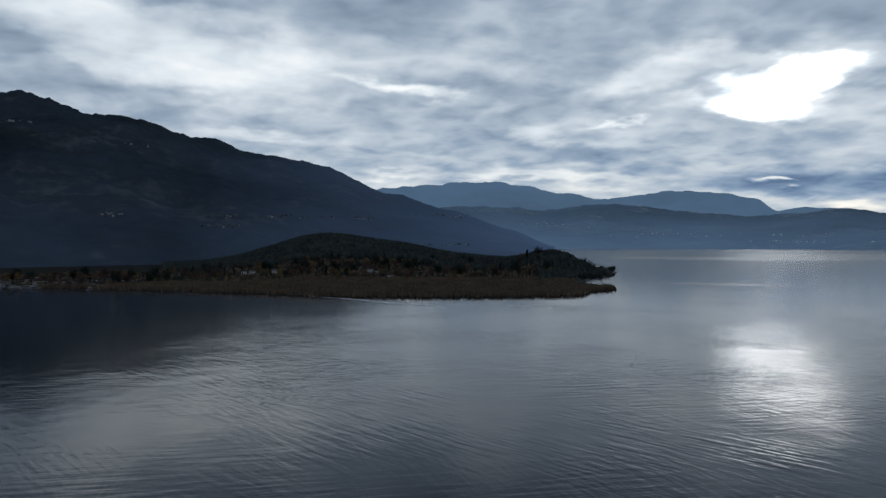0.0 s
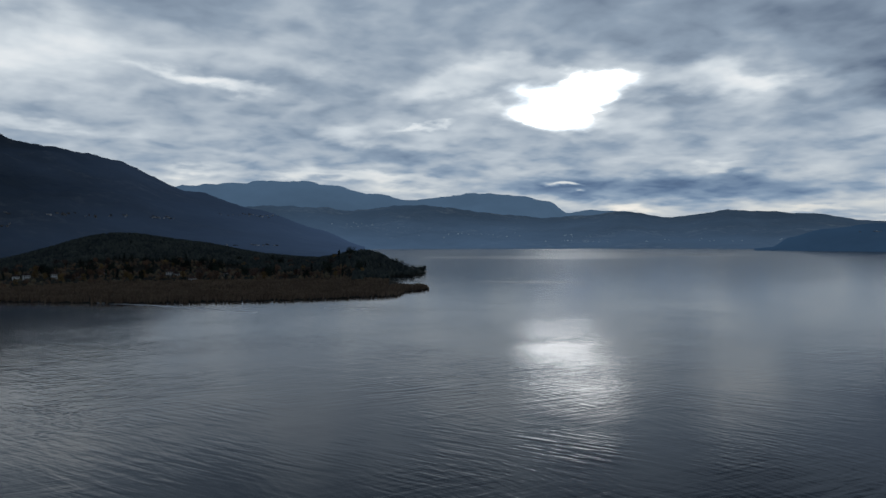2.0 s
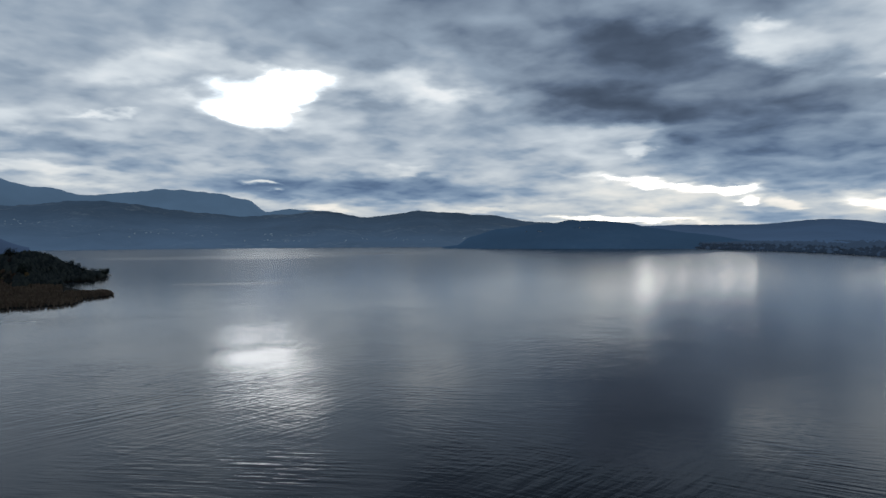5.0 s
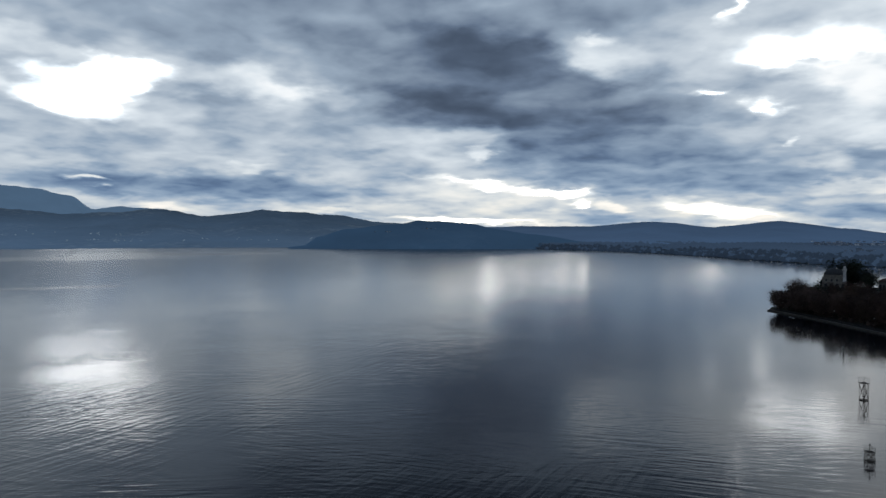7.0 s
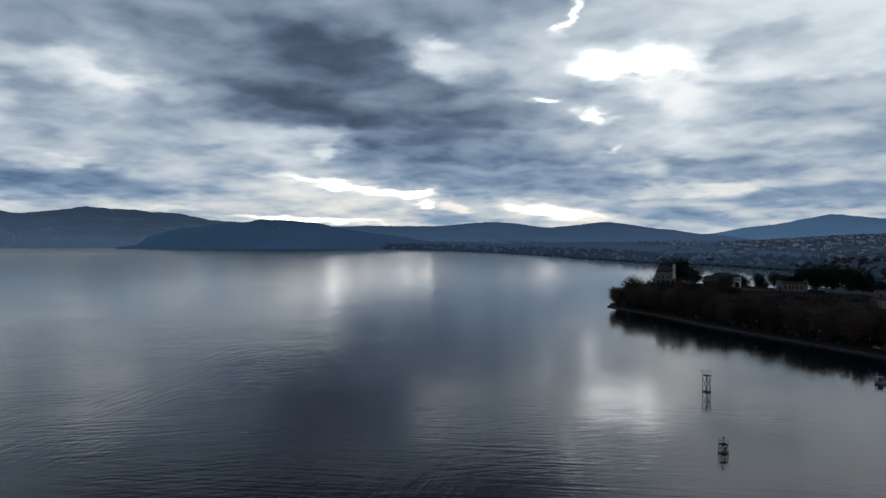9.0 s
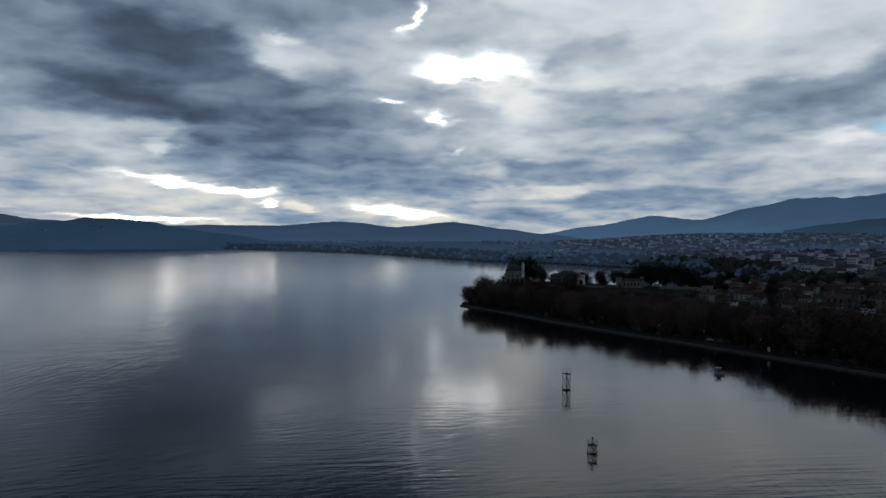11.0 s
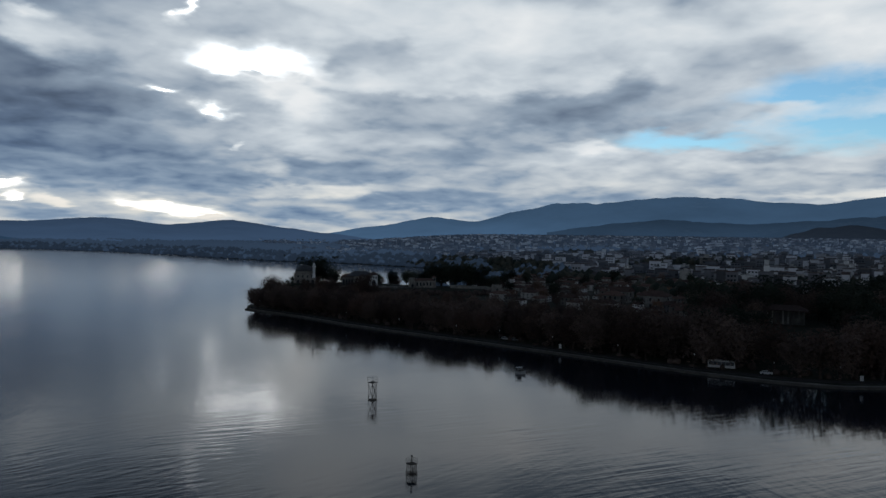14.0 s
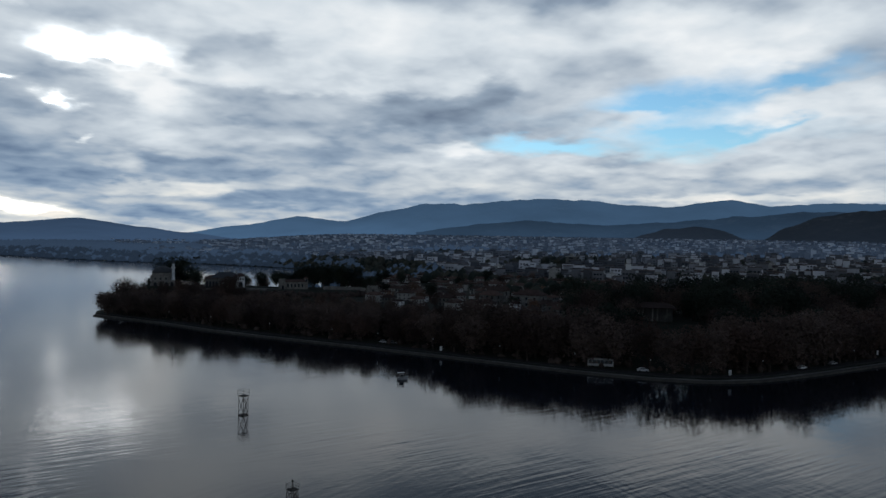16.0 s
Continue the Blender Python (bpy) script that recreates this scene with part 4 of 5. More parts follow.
for x, y, s in ((252, -190, 1.1), (262, -205, 1.25), (300, -215, 1.2), (312, -250, 1.1), (290, -262, 1.3), (241, -228, 1.2), (330, -235, 1.0)):
    tagged(copy_thing(CYPRESS[0], pose(x, y, level(x, y), 0, 0, x * 7)), group="tall trees on the fort mound").scale = (s, s, s)

# pines and groves on the citadel
for i, (x, y, s) in enumerate(((466, 3, 1.1), (462, -4, 1.2), (472, 4, 0.9), (478, 1, 1.0), (455, -5, 1.1), (449, -9, 1.2), (470, -6, 1.25), (480, -8, 1.2), (458, -14, 1.25), (441, -14, 1.15), (488, -2, 1.0), (434, -17, 1.1))):
    tagged(copy_thing(BARE[i % 3], pose(x, y, level(x, y), 0, 0, x * 31 % 360)), group="trees on the headland point").scale = (s * 1.35, s * 1.35, s * 1.08)
for x, y, s in ((499, -19, 0.95), (502, -24, 1.5), (500, -33, 1.75), (498, -38, 1.6), (506, -36, 1.5), (490, -41, 0.85), (484, -44, 0.75), (478, -43, 0.6), (494, -47, 0.9), (482, -72, 0.6), (476, -80, 0.8), (472, -88, 0.85), (478, -94, 0.9), (470, -98, 0.8), (470, -104, 1.3), (464, -114, 1.35), (470, -120, 1.4), (460, -124, 1.35), (474, -112, 1.4), (454, -131, 1.15), (466, -128, 1.35), (449, -137, 0.9)):
    tagged(copy_thing(PINE[int(x + abs(y)) % 2], pose(x, y, level(x, y), 0, 0, x * 13 % 360)), group="pines on the citadel").scale = (s, s, s * 0.92)

# ---- shore road, path and quay ----
SHORE = [(471, 9), (455, 2), (437, -9), (405, -22), (376, -34), (338, -56), (299, -78), (250, -103), (226, -117), (209, -131), (200, -146), (197, -170), (197, -221), (195, -300), (190, -400)]


def rounded_line(points, rounds=2):
    for _ in range(rounds):
        out = [points[0]]
        for (x0, y0), (x1, y1) in zip(points, points[1:]):
            out += [(0.75 * x0 + 0.25 * x1, 0.75 * y0 + 0.25 * y1), (0.25 * x0 + 0.75 * x1, 0.25 * y0 + 0.75 * y1)]
        points = out + [points[-1]]
    return points


def ribbon(name, line, near, far, material, lift, thick=0.0, base=None):
    """A strip beside a line, from near to far metres to its left hand, with a rim of its own thickness."""
    pts = np.array(line, float)
    step = np.gradient(pts, axis=0)
    side = np.stack([-step[:, 1], step[:, 0]], 1) / np.hypot(step[:, 0], step[:, 1])[:, None]
    a, b = pts + side * near, pts + side * far
    za, zb = ground_height(a[:, 0], a[:, 1]), ground_height(b[:, 0], b[:, 1])
    top = np.maximum(za, zb) + lift if base is None else np.full(len(pts), base)
    bm = bmesh.new()
    rows = []
    for p, q, z in zip(a, b, top):
        rows.append([bm.verts.new((p[0], p[1], z - thick)), bm.verts.new((p[0], p[1], z)), bm.verts.new((q[0], q[1], z)), bm.verts.new((q[0], q[1], z - thick))])
    for r, s in zip(rows, rows[1:]):
        for i in range(3):
            bm.faces.new((r[i], s[i], s[i + 1], r[i + 1]))
    return part(name, bm, material, None)


shore_line = rounded_line(SHORE)
tagged(ribbon("quay", shore_line, -0.6, 0.7, QUAY, 0, 1.2, base=0.62), "low pale stone quay edging the shore path", "quay", kind="structure")
tagged(ribbon("pavement", shore_line, 0.7, 1.9, PATHWAY, 0.05, 0.3), "pale gravel footpath along the water", "pavement", kind="structure")
tagged(ribbon("road", shore_line, 3.2, 7.0, ASPHALT, 0.06, 0.4), "asphalt shore road round the headland", "road", kind="structure")


# ---- buildings ----
def gable(bm, w, d, z, rise, over=0.4, hip=0.0):
    """A pitched roof with eaves; hip shortens the ridge."""
    x, y, r = w / 2 + over, d / 2 + over, w / 2 + over - hip
    lo = [bm.verts.new((sx * x, sy * y, z)) for sx, sy in ((-1, -1), (1, -1), (1, 1), (-1, 1))]
    eave = [bm.verts.new((v.co.x, v.co.y, z - 0.18)) for v in lo]
    a, b = bm.verts.new((-r, 0, z + rise)), bm.verts.new((r, 0, z + rise))
    for f in ((lo[0], lo[1], b, a), (lo[2], lo[3], a, b), (lo[1], lo[2], b), (lo[3], lo[0], a), eave[::-1]):
        bm.faces.new(f)
    for i in range(4):
        bm.faces.new((eave[i], eave[(i + 1) % 4], lo[(i + 1) % 4], lo[i]))
    return bm


def window_part(parent, x, y, z, w, h, facing, name="window"):
    """A dark pane in a raised frame on a wall that faces +-x or +-y."""
    bm = bmesh.new()
    if facing in ("front", "back"):
        s = -1 if facing == "front" else 1
        box(bm, x - w / 2, x + w / 2, y + min(0, s * 0.06), y + max(0, s * 0.06), z, z + h)
    else:
        s = -1 if facing == "left" else 1
        box(bm, x + min(0, s * 0.06), x + max(0, s * 0.06), y - w / 2, y + w / 2, z, z + h)
    return part(name, bm, WINDOW, parent)


def house_kind(w, d, h, rise, wall, label, hip=0.0, roof=None):
    root = empty("house")
    part("wall", box(bmesh.new(), -w / 2, w / 2, -d / 2, d / 2, -2.5, h, 0.04), wall, root)
    part("roof", gable(bmesh.new(), w, d, h + 0.05, rise, 0.5, hip), roof or ROOF_TILE, root, "weathered clay tile roof")
    part("chimney", box(bmesh.new(), w * 0.22, w * 0.22 + 0.7, 0.4, 1.1, h + rise * 0.4, h + rise + 0.9, 0.05), STONE, root)
    floors = max(1, int(h // 2.8))
    for f in range(floors):
        for k in range(3):
            x = (k - 1) * w * 0.3
            window_part(root, x, -d / 2, 0.9 + f * 2.8, 1.0, 1.4, "front")
            window_part(root, x, d / 2, 0.9 + f * 2.8, 1.0, 1.4, "back")
        window_part(root, -w / 2, 0, 0.9 + f * 2.8, 1.0, 1.4, "left")
    root.location = (0, 0, -400)
    return tagged(root, label, "house")


HOUSES = [house_kind(9, 7, 5.6, 2.0, PLASTER, "pale plastered town house with a clay tile roof", 2.5),
          house_kind(12, 8, 5.8, 2.3, PLASTER, "two-storey plastered house with a red tile roof"),
          house_kind(8, 8, 3.2, 1.8, WHITE_WALL, "small whitewashed house with a hipped tile roof", 3.2),
          house_kind(14, 9, 6.2, 2.4, PLASTER, "long plastered house with a hipped tile roof", 3.5),
          house_kind(7, 6, 5.6, 1.6, WHITE_WALL, "narrow white house with a low tile roof")]


def apartment_kind(w, d, floors, wall, label):
    root = empty("apartment_block")
    h = floors * 3.1
    part("wall", box(bmesh.new(), -w / 2, w / 2, -d / 2, d / 2, -4, h, 0.05), wall, root)
    bm = bmesh.new()
    box(bm, -w / 2 - 0.3, w / 2 + 0.3, -d / 2 - 0.3, d / 2 + 0.3, h, h + 0.5)
    part("roof", bm, CONCRETE, root, "flat concrete roof")
    part("stair_head", box(bmesh.new(), -2, 2, -1.5, 2.5, h + 0.5, h + 3.0, 0.05), wall, root)
    for f in range(floors):
        z = f * 3.1
        part("balcony", box(bmesh.new(), -w / 2 + 0.6, w / 2 - 0.6, -d / 2 - 1.4, -d / 2, z + 2.9, z + 3.95, 0.03), wall, root)
        for k in range(3):
            window_part(root, (k - 1) * w * 0.3, -d / 2, z + 0.7, w * 0.17, 1.9, "front")
        window_part(root, -w / 2, 0, z + 1.0, d * 0.4, 1.5, "left")
    root.location = (0, 0, -400)
    return tagged(root, label, "apartment block")


BLOCKS = [apartment_kind(15, 11, 4, WHITE_WALL, "white four-storey apartment block with balconies"),
          apartment_kind(20, 11, 3, PLASTER, "pale three-storey apartment block with balconies"),
          apartment_kind(13, 11, 5, PLASTER, "pale five-storey apartment block with a flat roof"),
          apartment_kind(26, 12, 3, WHITE_WALL, "long low white public building with a flat roof")]


def place_all(kinds, places, height, group, seed, size=1.0):
    rng = random.Random(seed)
    for x, y, turn in places:
        k = rng.choice(kinds)
        s = rng.uniform(0.85, 1.15) * size
        tagged(copy_thing(k, pose(x, y, height(x, y), 0, 0, turn)), group=group).scale = (s, s, s * rng.uniform(0.92, 1.1))


# old town inside the castle walls
def old_town(X, Y):
    az = np.degrees(np.arctan2(X, Y))
    return (distance_inside(MAINLAND, X, Y) > 56) & (citadel(X, Y)[0] < 0.05) & (np.hypot(X, Y) < 600) & (az > 106) & (az < 127) & (Y > -330) & (X > 290)


X, Y, rng = scatter(4000, old_town, 250, 600, -360, -60, 41)
X, Y = spaced(X, Y, 9.5, 200)
place_all(HOUSES, [(float(x), float(y), rng.choice([20, 28, 35, 110, 120]) + rng.uniform(-12, 12)) for x, y in zip(X, Y)], level, "houses of the old town", 5, 0.58)


X, Y, rng = scatter(1500, old_town, 290, 600, -330, -60, 43)
X, Y = spaced(X, Y, 14, 75)
plant(BARE[2:] + PINE[:1] + RUST[1:], X, Y, level, rng, 0.45, 0.85, "garden trees of the old town")


# the city on the plain
def city_ground(X, Y):
    az, r = np.degrees(np.arctan2(X, Y)), np.hypot(X, Y)
    d = distance_inside(MAINLAND, X, Y)
    return (d > 70) & (az > np.where(r > 1300, np.where(rough(X, Y, 260, 2) > 0.12, 95, 101), 99) + 13 * (r < 950)) & (r > np.where(az < 124, 620, 480)) & (az < 172) & (r < 2700) & ~(old_town(X, Y)) & (rough(X, Y, 130, 3) > -0.34)


X, Y, rng = scatter(6000, lambda X, Y: city_ground(X, Y) & (np.hypot(X, Y) < 900) & (np.degrees(np.arctan2(X, Y)) > 120), 0, 1000, -900, -100, 51)
X, Y = spaced(X, Y, 24, 70)
place_all(BLOCKS, [(float(x), float(y), rng.choice([-58, -50, 32, 40, 120]) + rng.uniform(-6, 6)) for x, y in zip(X, Y)], level, "apartment blocks in the town", 6, 0.5)


def city(kinds, near, far, count, seed, wall, roof, words):
    X, Y, rng = scatter(count, lambda X, Y: city_ground(X, Y) & (np.hypot(X, Y) > near) & (np.hypot(X, Y) <= far), 150, 2700, -2600, -150, seed)
    Z = ground_height(X, Y)
    walls, wf, roofs, rf, panes, pf = [], [], [], [], [], []
    for x, y, z in zip(X, Y, Z):
        tall = rng.choice([3, 3.5, 4, 5, 6, 7.5, 9.5, 12]) * rng.uniform(0.8, 1.1)
        w, d = rng.uniform(4.5, 11), rng.uniform(4.5, 7.5)
        an = math.radians(rng.choice([-58, -50, 32, 40]) + rng.uniform(-10, 10))
        c, s = math.cos(an), math.sin(an)
        at = lambda u, v, h: (x + u * c - v * s, y + u * s + v * c, z + h)
        b = len(walls)
        ring = [(-w / 2, -d / 2), (w / 2, -d / 2), (w / 2, d / 2), (-w / 2, d / 2)]
        walls += [at(u, v, -3) for u, v in ring] + [at(u, v, tall) for u, v in ring]
        wf += [(b + i, b + (i + 1) % 4, b + 4 + (i + 1) % 4, b + 4 + i) for i in range(4)]
        b = len(roofs)
        o = 1.04
        if tall < 6.5:
            roofs += [at(u * o, v * o, tall) for u, v in ring] + [at(-w * 0.28, 0, tall + d * 0.2), at(w * 0.28, 0, tall + d * 0.2)]
            rf += [(b, b + 1, b + 5, b + 4), (b + 2, b + 3, b + 4, b + 5), (b + 1, b + 2, b + 5), (b + 3, b, b + 4)]
        else:
            roofs += [at(u * o, v * o, tall) for u, v in ring] + [at(u * o, v * o, tall + 0.7) for u, v in ring]
            rf += [(b + i, b + (i + 1) % 4, b + 4 + (i + 1) % 4, b + 4 + i) for i in range(4)] + [(b + 4, b + 5, b + 6, b + 7)]
        if far < 1500:
            for f in range(max(1, int(tall // 3.1))):
                for u0, u1, v in ((-w * 0.42, w * 0.42, -d / 2 - 0.08), (-w * 0.42, w * 0.42, d / 2 + 0.08)):
                    gap = (u1 - u0) / 3
                    for k in range(3):
                        b, lo, hi = len(panes), u0 + k * gap + 0.15 * gap, u0 + k * gap + 0.8 * gap
                        panes += [at(lo, v, f * 3.1 + 1.1), at(hi, v, f * 3.1 + 1.1), at(hi, v, f * 3.1 + 2.4), at(lo, v, f * 3.1 + 2.4)]
                        pf.append((b, b + 1, b + 2, b + 3))
    tagged(new(kinds + "_walls", mesh_of(kinds + "_walls", walls, wf, wall)), words + " grey and white town buildings on the plain", "town", kind="stuff")
    tagged(new(kinds + "_roofs", mesh_of(kinds + "_roofs", roofs, rf, roof)), words + " tiled and flat roofs of the town", "roofs", kind="stuff")
    if panes:
        tagged(new(kinds + "_windows", mesh_of(kinds + "_windows", panes, pf, WINDOW)), words + " dark windows of the town buildings", "windows", kind="stuff")


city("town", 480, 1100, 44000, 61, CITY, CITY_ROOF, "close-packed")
city("far_town", 1100, 2700, 52000, 63, FAR_CITY, FAR_ROOF, "distant haze-painted")


def town_greens(X, Y):
    az, r, d = np.degrees(np.arctan2(X, Y)), np.hypot(X, Y), distance_inside(MAINLAND, X, Y)
    return (d > 6) & (r > 430) & (r < 2700) & ((rough(X, Y, 120, 3) > 0.05) | (d < 70)) & ~((az < 117) & (r < 560)) & (d > np.where(r < 600, 90, 0))


X, Y, rng = scatter(16000, lambda X, Y: town_greens(X, Y) & (np.hypot(X, Y) < 1050), 150, 1100, -1100, 100, 71)
crowns("town_trees", [(x, y, z - 0.5, rng.uniform(2.5, 5.0), rng.uniform(5, 10)) for x, y, z in zip(X, Y, ground_height(X, Y))], FOREST, "dark trees among the houses of the town", "trees")
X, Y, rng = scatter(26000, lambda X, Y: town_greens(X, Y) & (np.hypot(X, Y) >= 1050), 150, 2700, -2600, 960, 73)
crowns("far_trees", [(x, y, z - 0.5, rng.uniform(3.5, 7.0), rng.uniform(5, 10)) for x, y, z in zip(X, Y, ground_height(X, Y))], FAR_WOODS, "trees with painted haze along the far shore and plain", "trees")
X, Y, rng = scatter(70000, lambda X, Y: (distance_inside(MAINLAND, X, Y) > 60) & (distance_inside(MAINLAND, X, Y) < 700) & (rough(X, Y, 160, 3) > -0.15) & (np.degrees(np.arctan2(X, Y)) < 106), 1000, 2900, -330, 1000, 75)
crowns("far_shore_woods", [(x, y, z - 0.5, rng.uniform(4, 9), rng.uniform(3, 10) * rng.uniform(0.6, 1.3)) for x, y, z in zip(X, Y, ground_height(X, Y))], FAR_WOODS, "belt of woods with painted haze along the far shore", "woods")
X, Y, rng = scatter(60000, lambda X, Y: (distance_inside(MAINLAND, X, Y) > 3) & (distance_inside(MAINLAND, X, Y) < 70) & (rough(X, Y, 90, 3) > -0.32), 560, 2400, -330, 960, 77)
crowns("far_shore_thicket", [(x, y, z - 0.4, rng.uniform(3, 6), rng.uniform(3, 8) * rng.uniform(0.6, 1.4)) for x, y, z in zip(X, Y, ground_height(X, Y))], SHORE_WOODS, "dark waterside trees with painted haze on the far shore", "trees")

# ---- the citadel ----
def arch_part(parent, name, x, y, z, w, h, material, depth=0.1):
    """An upright arched panel in a wall that faces -y; a dark one paints the shade of an open arch."""
    bm = bmesh.new()
    r = w / 2
    line = [(-r, 0), (r, 0), (r, h - r)] + [(r * math.cos(a), h - r + r * math.sin(a)) for a in (0.52, 1.05, 1.57, 2.09, 2.62)] + [(-r, h - r)]
    rings = [[bm.verts.new((x + u, y + s, z + v)) for u, v in line] for s in (-depth, 0.02)]
    n = len(line)
    bm.faces.new(rings[0])
    for i in range(n):
        bm.faces.new((rings[0][i], rings[1][i], rings[1][(i + 1) % n], rings[0][(i + 1) % n]))
    bmesh.ops.recalc_face_normals(bm, faces=bm.faces)
    return part(name, bm, material, parent)


def mosque(m):
    root = empty("mosque", m)
    part("wall", box(bmesh.new(), -6.5, 6.5, -6.5, 6.5, -3, 6.2, 0.12), STONE, root, "pale limestone walls")
    part("cornice", box(bmesh.new(), -6.8, 6.8, -6.8, 6.8, 6.2, 6.6, 0.1), STONE, root)
    part("drum", lathe(bmesh.new(), [(5.9, 6.6), (5.9, 8.4), (5.6, 8.5)], 8), STONE, root)
    part("dome", lathe(bmesh.new(), [(5.9, 8.5), (5.5, 9.8), (4.5, 11.1), (3.0, 12.1), (1.4, 12.7), (0.15, 12.9), (0.1, 13.9)], 16), ROOF_LEAD, root, "grey lead-covered dome", True)
    porch = part("porch", box(bmesh.new(), -6.5, 6.5, -9.6, -6.5, -3, 4.0, 0.08), STONE, root)
    for i in range(4):
        arch_part(porch, "arch", -4.6 + i * 3.05, -9.6, 0.1, 1.7, 2.9, WINDOW)
    for i in range(4):
        window_part(root, -4.4 + i * 2.95, -6.5, 4.3, 0.9, 1.4, "front")
        window_part(root, -6.5, -4.4 + i * 2.95, 1.6, 0.9, 1.6, "left")
    tower = part("minaret", lathe(bmesh.new(), [(1.2, -1), (1.2, 4.5), (0.85, 5.6), (0.82, 11.2), (1.25, 11.7), (1.25, 12.5), (0.7, 12.6), (0.68, 14.4)], 12, (5.4, -7.4)), WHITE_WALL, root, "slender pale stone minaret")
    part("spire", lathe(bmesh.new(), [(0.78, 14.4), (0.4, 16.0), (0.05, 17.6)], 12, (5.4, -7.4)), ROOF_LEAD, tower)
    return tagged(root, "pale stone mosque with a lead dome and slim minaret among pines", "mosque")


def palace(m):
    root = empty("palace", m)
    part("wall", box(bmesh.new(), -9, 9, -4, 6, -3, 5.6, 0.08), PLASTER, root)
    part("roof", gable(bmesh.new(), 20, 13, 5.8, 3.0, 0.8, 6.0), ROOF_LEAD, root, "low dark hipped roof")
    for x, y in ((-6, 0.5), (-1.0, 1.5), (0.6, 1.5), (2.2, 1.5), (7.5, -0.5)):
        part("chimney", box(bmesh.new(), x - 0.4, x + 0.4, y - 0.4, y + 0.4, 7.4, 10.1, 0.05), STONE, root)
    wing = part("arcade_wing", box(bmesh.new(), -14.5, -5.5, -7.5, 3, -3, 5.2, 0.08), PLASTER, root, "pale arcaded wing")
    for i in range(4):
        arch_part(wing, "arch", -13.2 + i * 2.2, -7.5, 0.2, 1.6, 3.6, WINDOW)
    part("wing_roof", gable(bmesh.new(), 9.0, 10.5, 5.4, 1.7, 0.5, 3.0), ROOF_TILE, root).location = (-10, -2.2, 0)
    hall = part("pavilion", box(bmesh.new(), 7.5, 13.5, -7.0, 3, -3, 6.4, 0.08), WHITE_WALL, root, "pale two-storey pavilion")
    arch_part(hall, "arch", 10.5, -7.0, 0.2, 3.0, 3.2, WINDOW)
    for x in (8.8, 10.5, 12.2):
        window_part(hall, x, -7.0, 4.2, 0.9, 1.3, "front")
    roof = part("pavilion_roof", gable(bmesh.new(), 6.0, 10.0, 6.6, 1.6, 0.5, 2.4), ROOF_TILE, root)
    roof.location = (10.5, -2.0, 0)
    for i in range(3):
        window_part(root, -3.6 + i * 3.4, -4, 2.0, 1.3, 1.9, "front")
    return tagged(root, "long pale palace with arcades and a dark hipped roof", "palace")


def church(m):
    root = empty("ruined_church", m)
    part("wall", box(bmesh.new(), -7, 7, -3.5, 3.5, -3, 4.6, 0.12), STONE, root, "rough pale stone walls")
    part("roof", gable(bmesh.new(), 14, 7, 4.7, 1.3, 0.2), ROOF_TILE, root)
    apse = part("gatehouse", box(bmesh.new(), -9.6, -6.6, -4.2, 3.0, -3, 6.2, 0.15), STONE, root)
    for x in (-9.3, -7.9, -6.9):
        part("merlon", box(bmesh.new(), x - 0.3, x + 0.3, -4.2, -3.6, 6.2, 6.9, 0.05), STONE, apse)
    for i in range(5):
        arch_part(root, "window", -4.6 + i * 2.4, -3.5, 1.3, 1.0, 2.2, WINDOW)
    arch_part(apse, "door", -8.1, -4.2, 0.0, 1.5, 2.6, WINDOW)
    bell = part("bell_wall", box(bmesh.new(), 7.0, 9.2, -1.2, 1.2, -3, 6.6, 0.1), STONE, root, "pale bell gable")
    arch_part(bell, "bell_opening", 8.1, -1.2, 4.4, 1.0, 1.8, WINDOW)
    part("bell_cap", gable(bmesh.new(), 2.4, 2.6, 6.7, 0.9, 0.15, 0.9), ROOF_TILE, bell).location = (8.1, 0, 0)
    return tagged(root, "rough stone church with arched windows and a bell gable", "church")


FACING = -104
mosque(pose(487, -27, level(487, -27) - 0.6, 0, 0, FACING + 8)).scale = (0.95, 0.95, 0.88)
palace(pose(474, -59, level(474, -59) - 0.2, 0, 0, FACING)).scale = (0.76, 0.9, 0.95)
church(pose(453, -92, level(453, -92), 0, 0, FACING + 6)).scale = (0.85, 0.85, 0.9)
tagged(ribbon("footpath", rounded_line([(474, -46), (462, -66), (455, -76), (451, -83)]), -0.9, 0.9, PATHWAY, 0.10, 0.3), "pale path across the citadel lawn", "path", kind="structure")


def low_wall(line, h, label):
    ob = ribbon("stone_wall", line, -0.4, 0.4, STONE, h, h + 2)
    return tagged(ob, label, "wall")


low_wall([(448, -108), (438, -126), (426, -146)], 1.8, "low rough stone wall beside the church")
low_wall([(461, -36), (455, -58), (447, -74)], 0.5, "low stone retaining wall below the palace lawn")
tower = empty("castle_tower", pose(404, -118, level(404, -118), 0, 0, -108))
part("wall", box(bmesh.new(), -2.6, 2.6, -2.6, 2.6, -3, 7.0, 0.2), STONE, tower)
for u in (-2.2, -0.75, 0.75, 2.2):
    part("merlon", box(bmesh.new(), u - 0.4, u + 0.4, -2.6, -2.0, 7.0, 7.8, 0.06), STONE, tower)
arch_part(tower, "opening", 0, -2.6, 3.6, 1.0, 1.9, WINDOW)
tagged(tower, "short square stone castle tower above the trees", "tower")


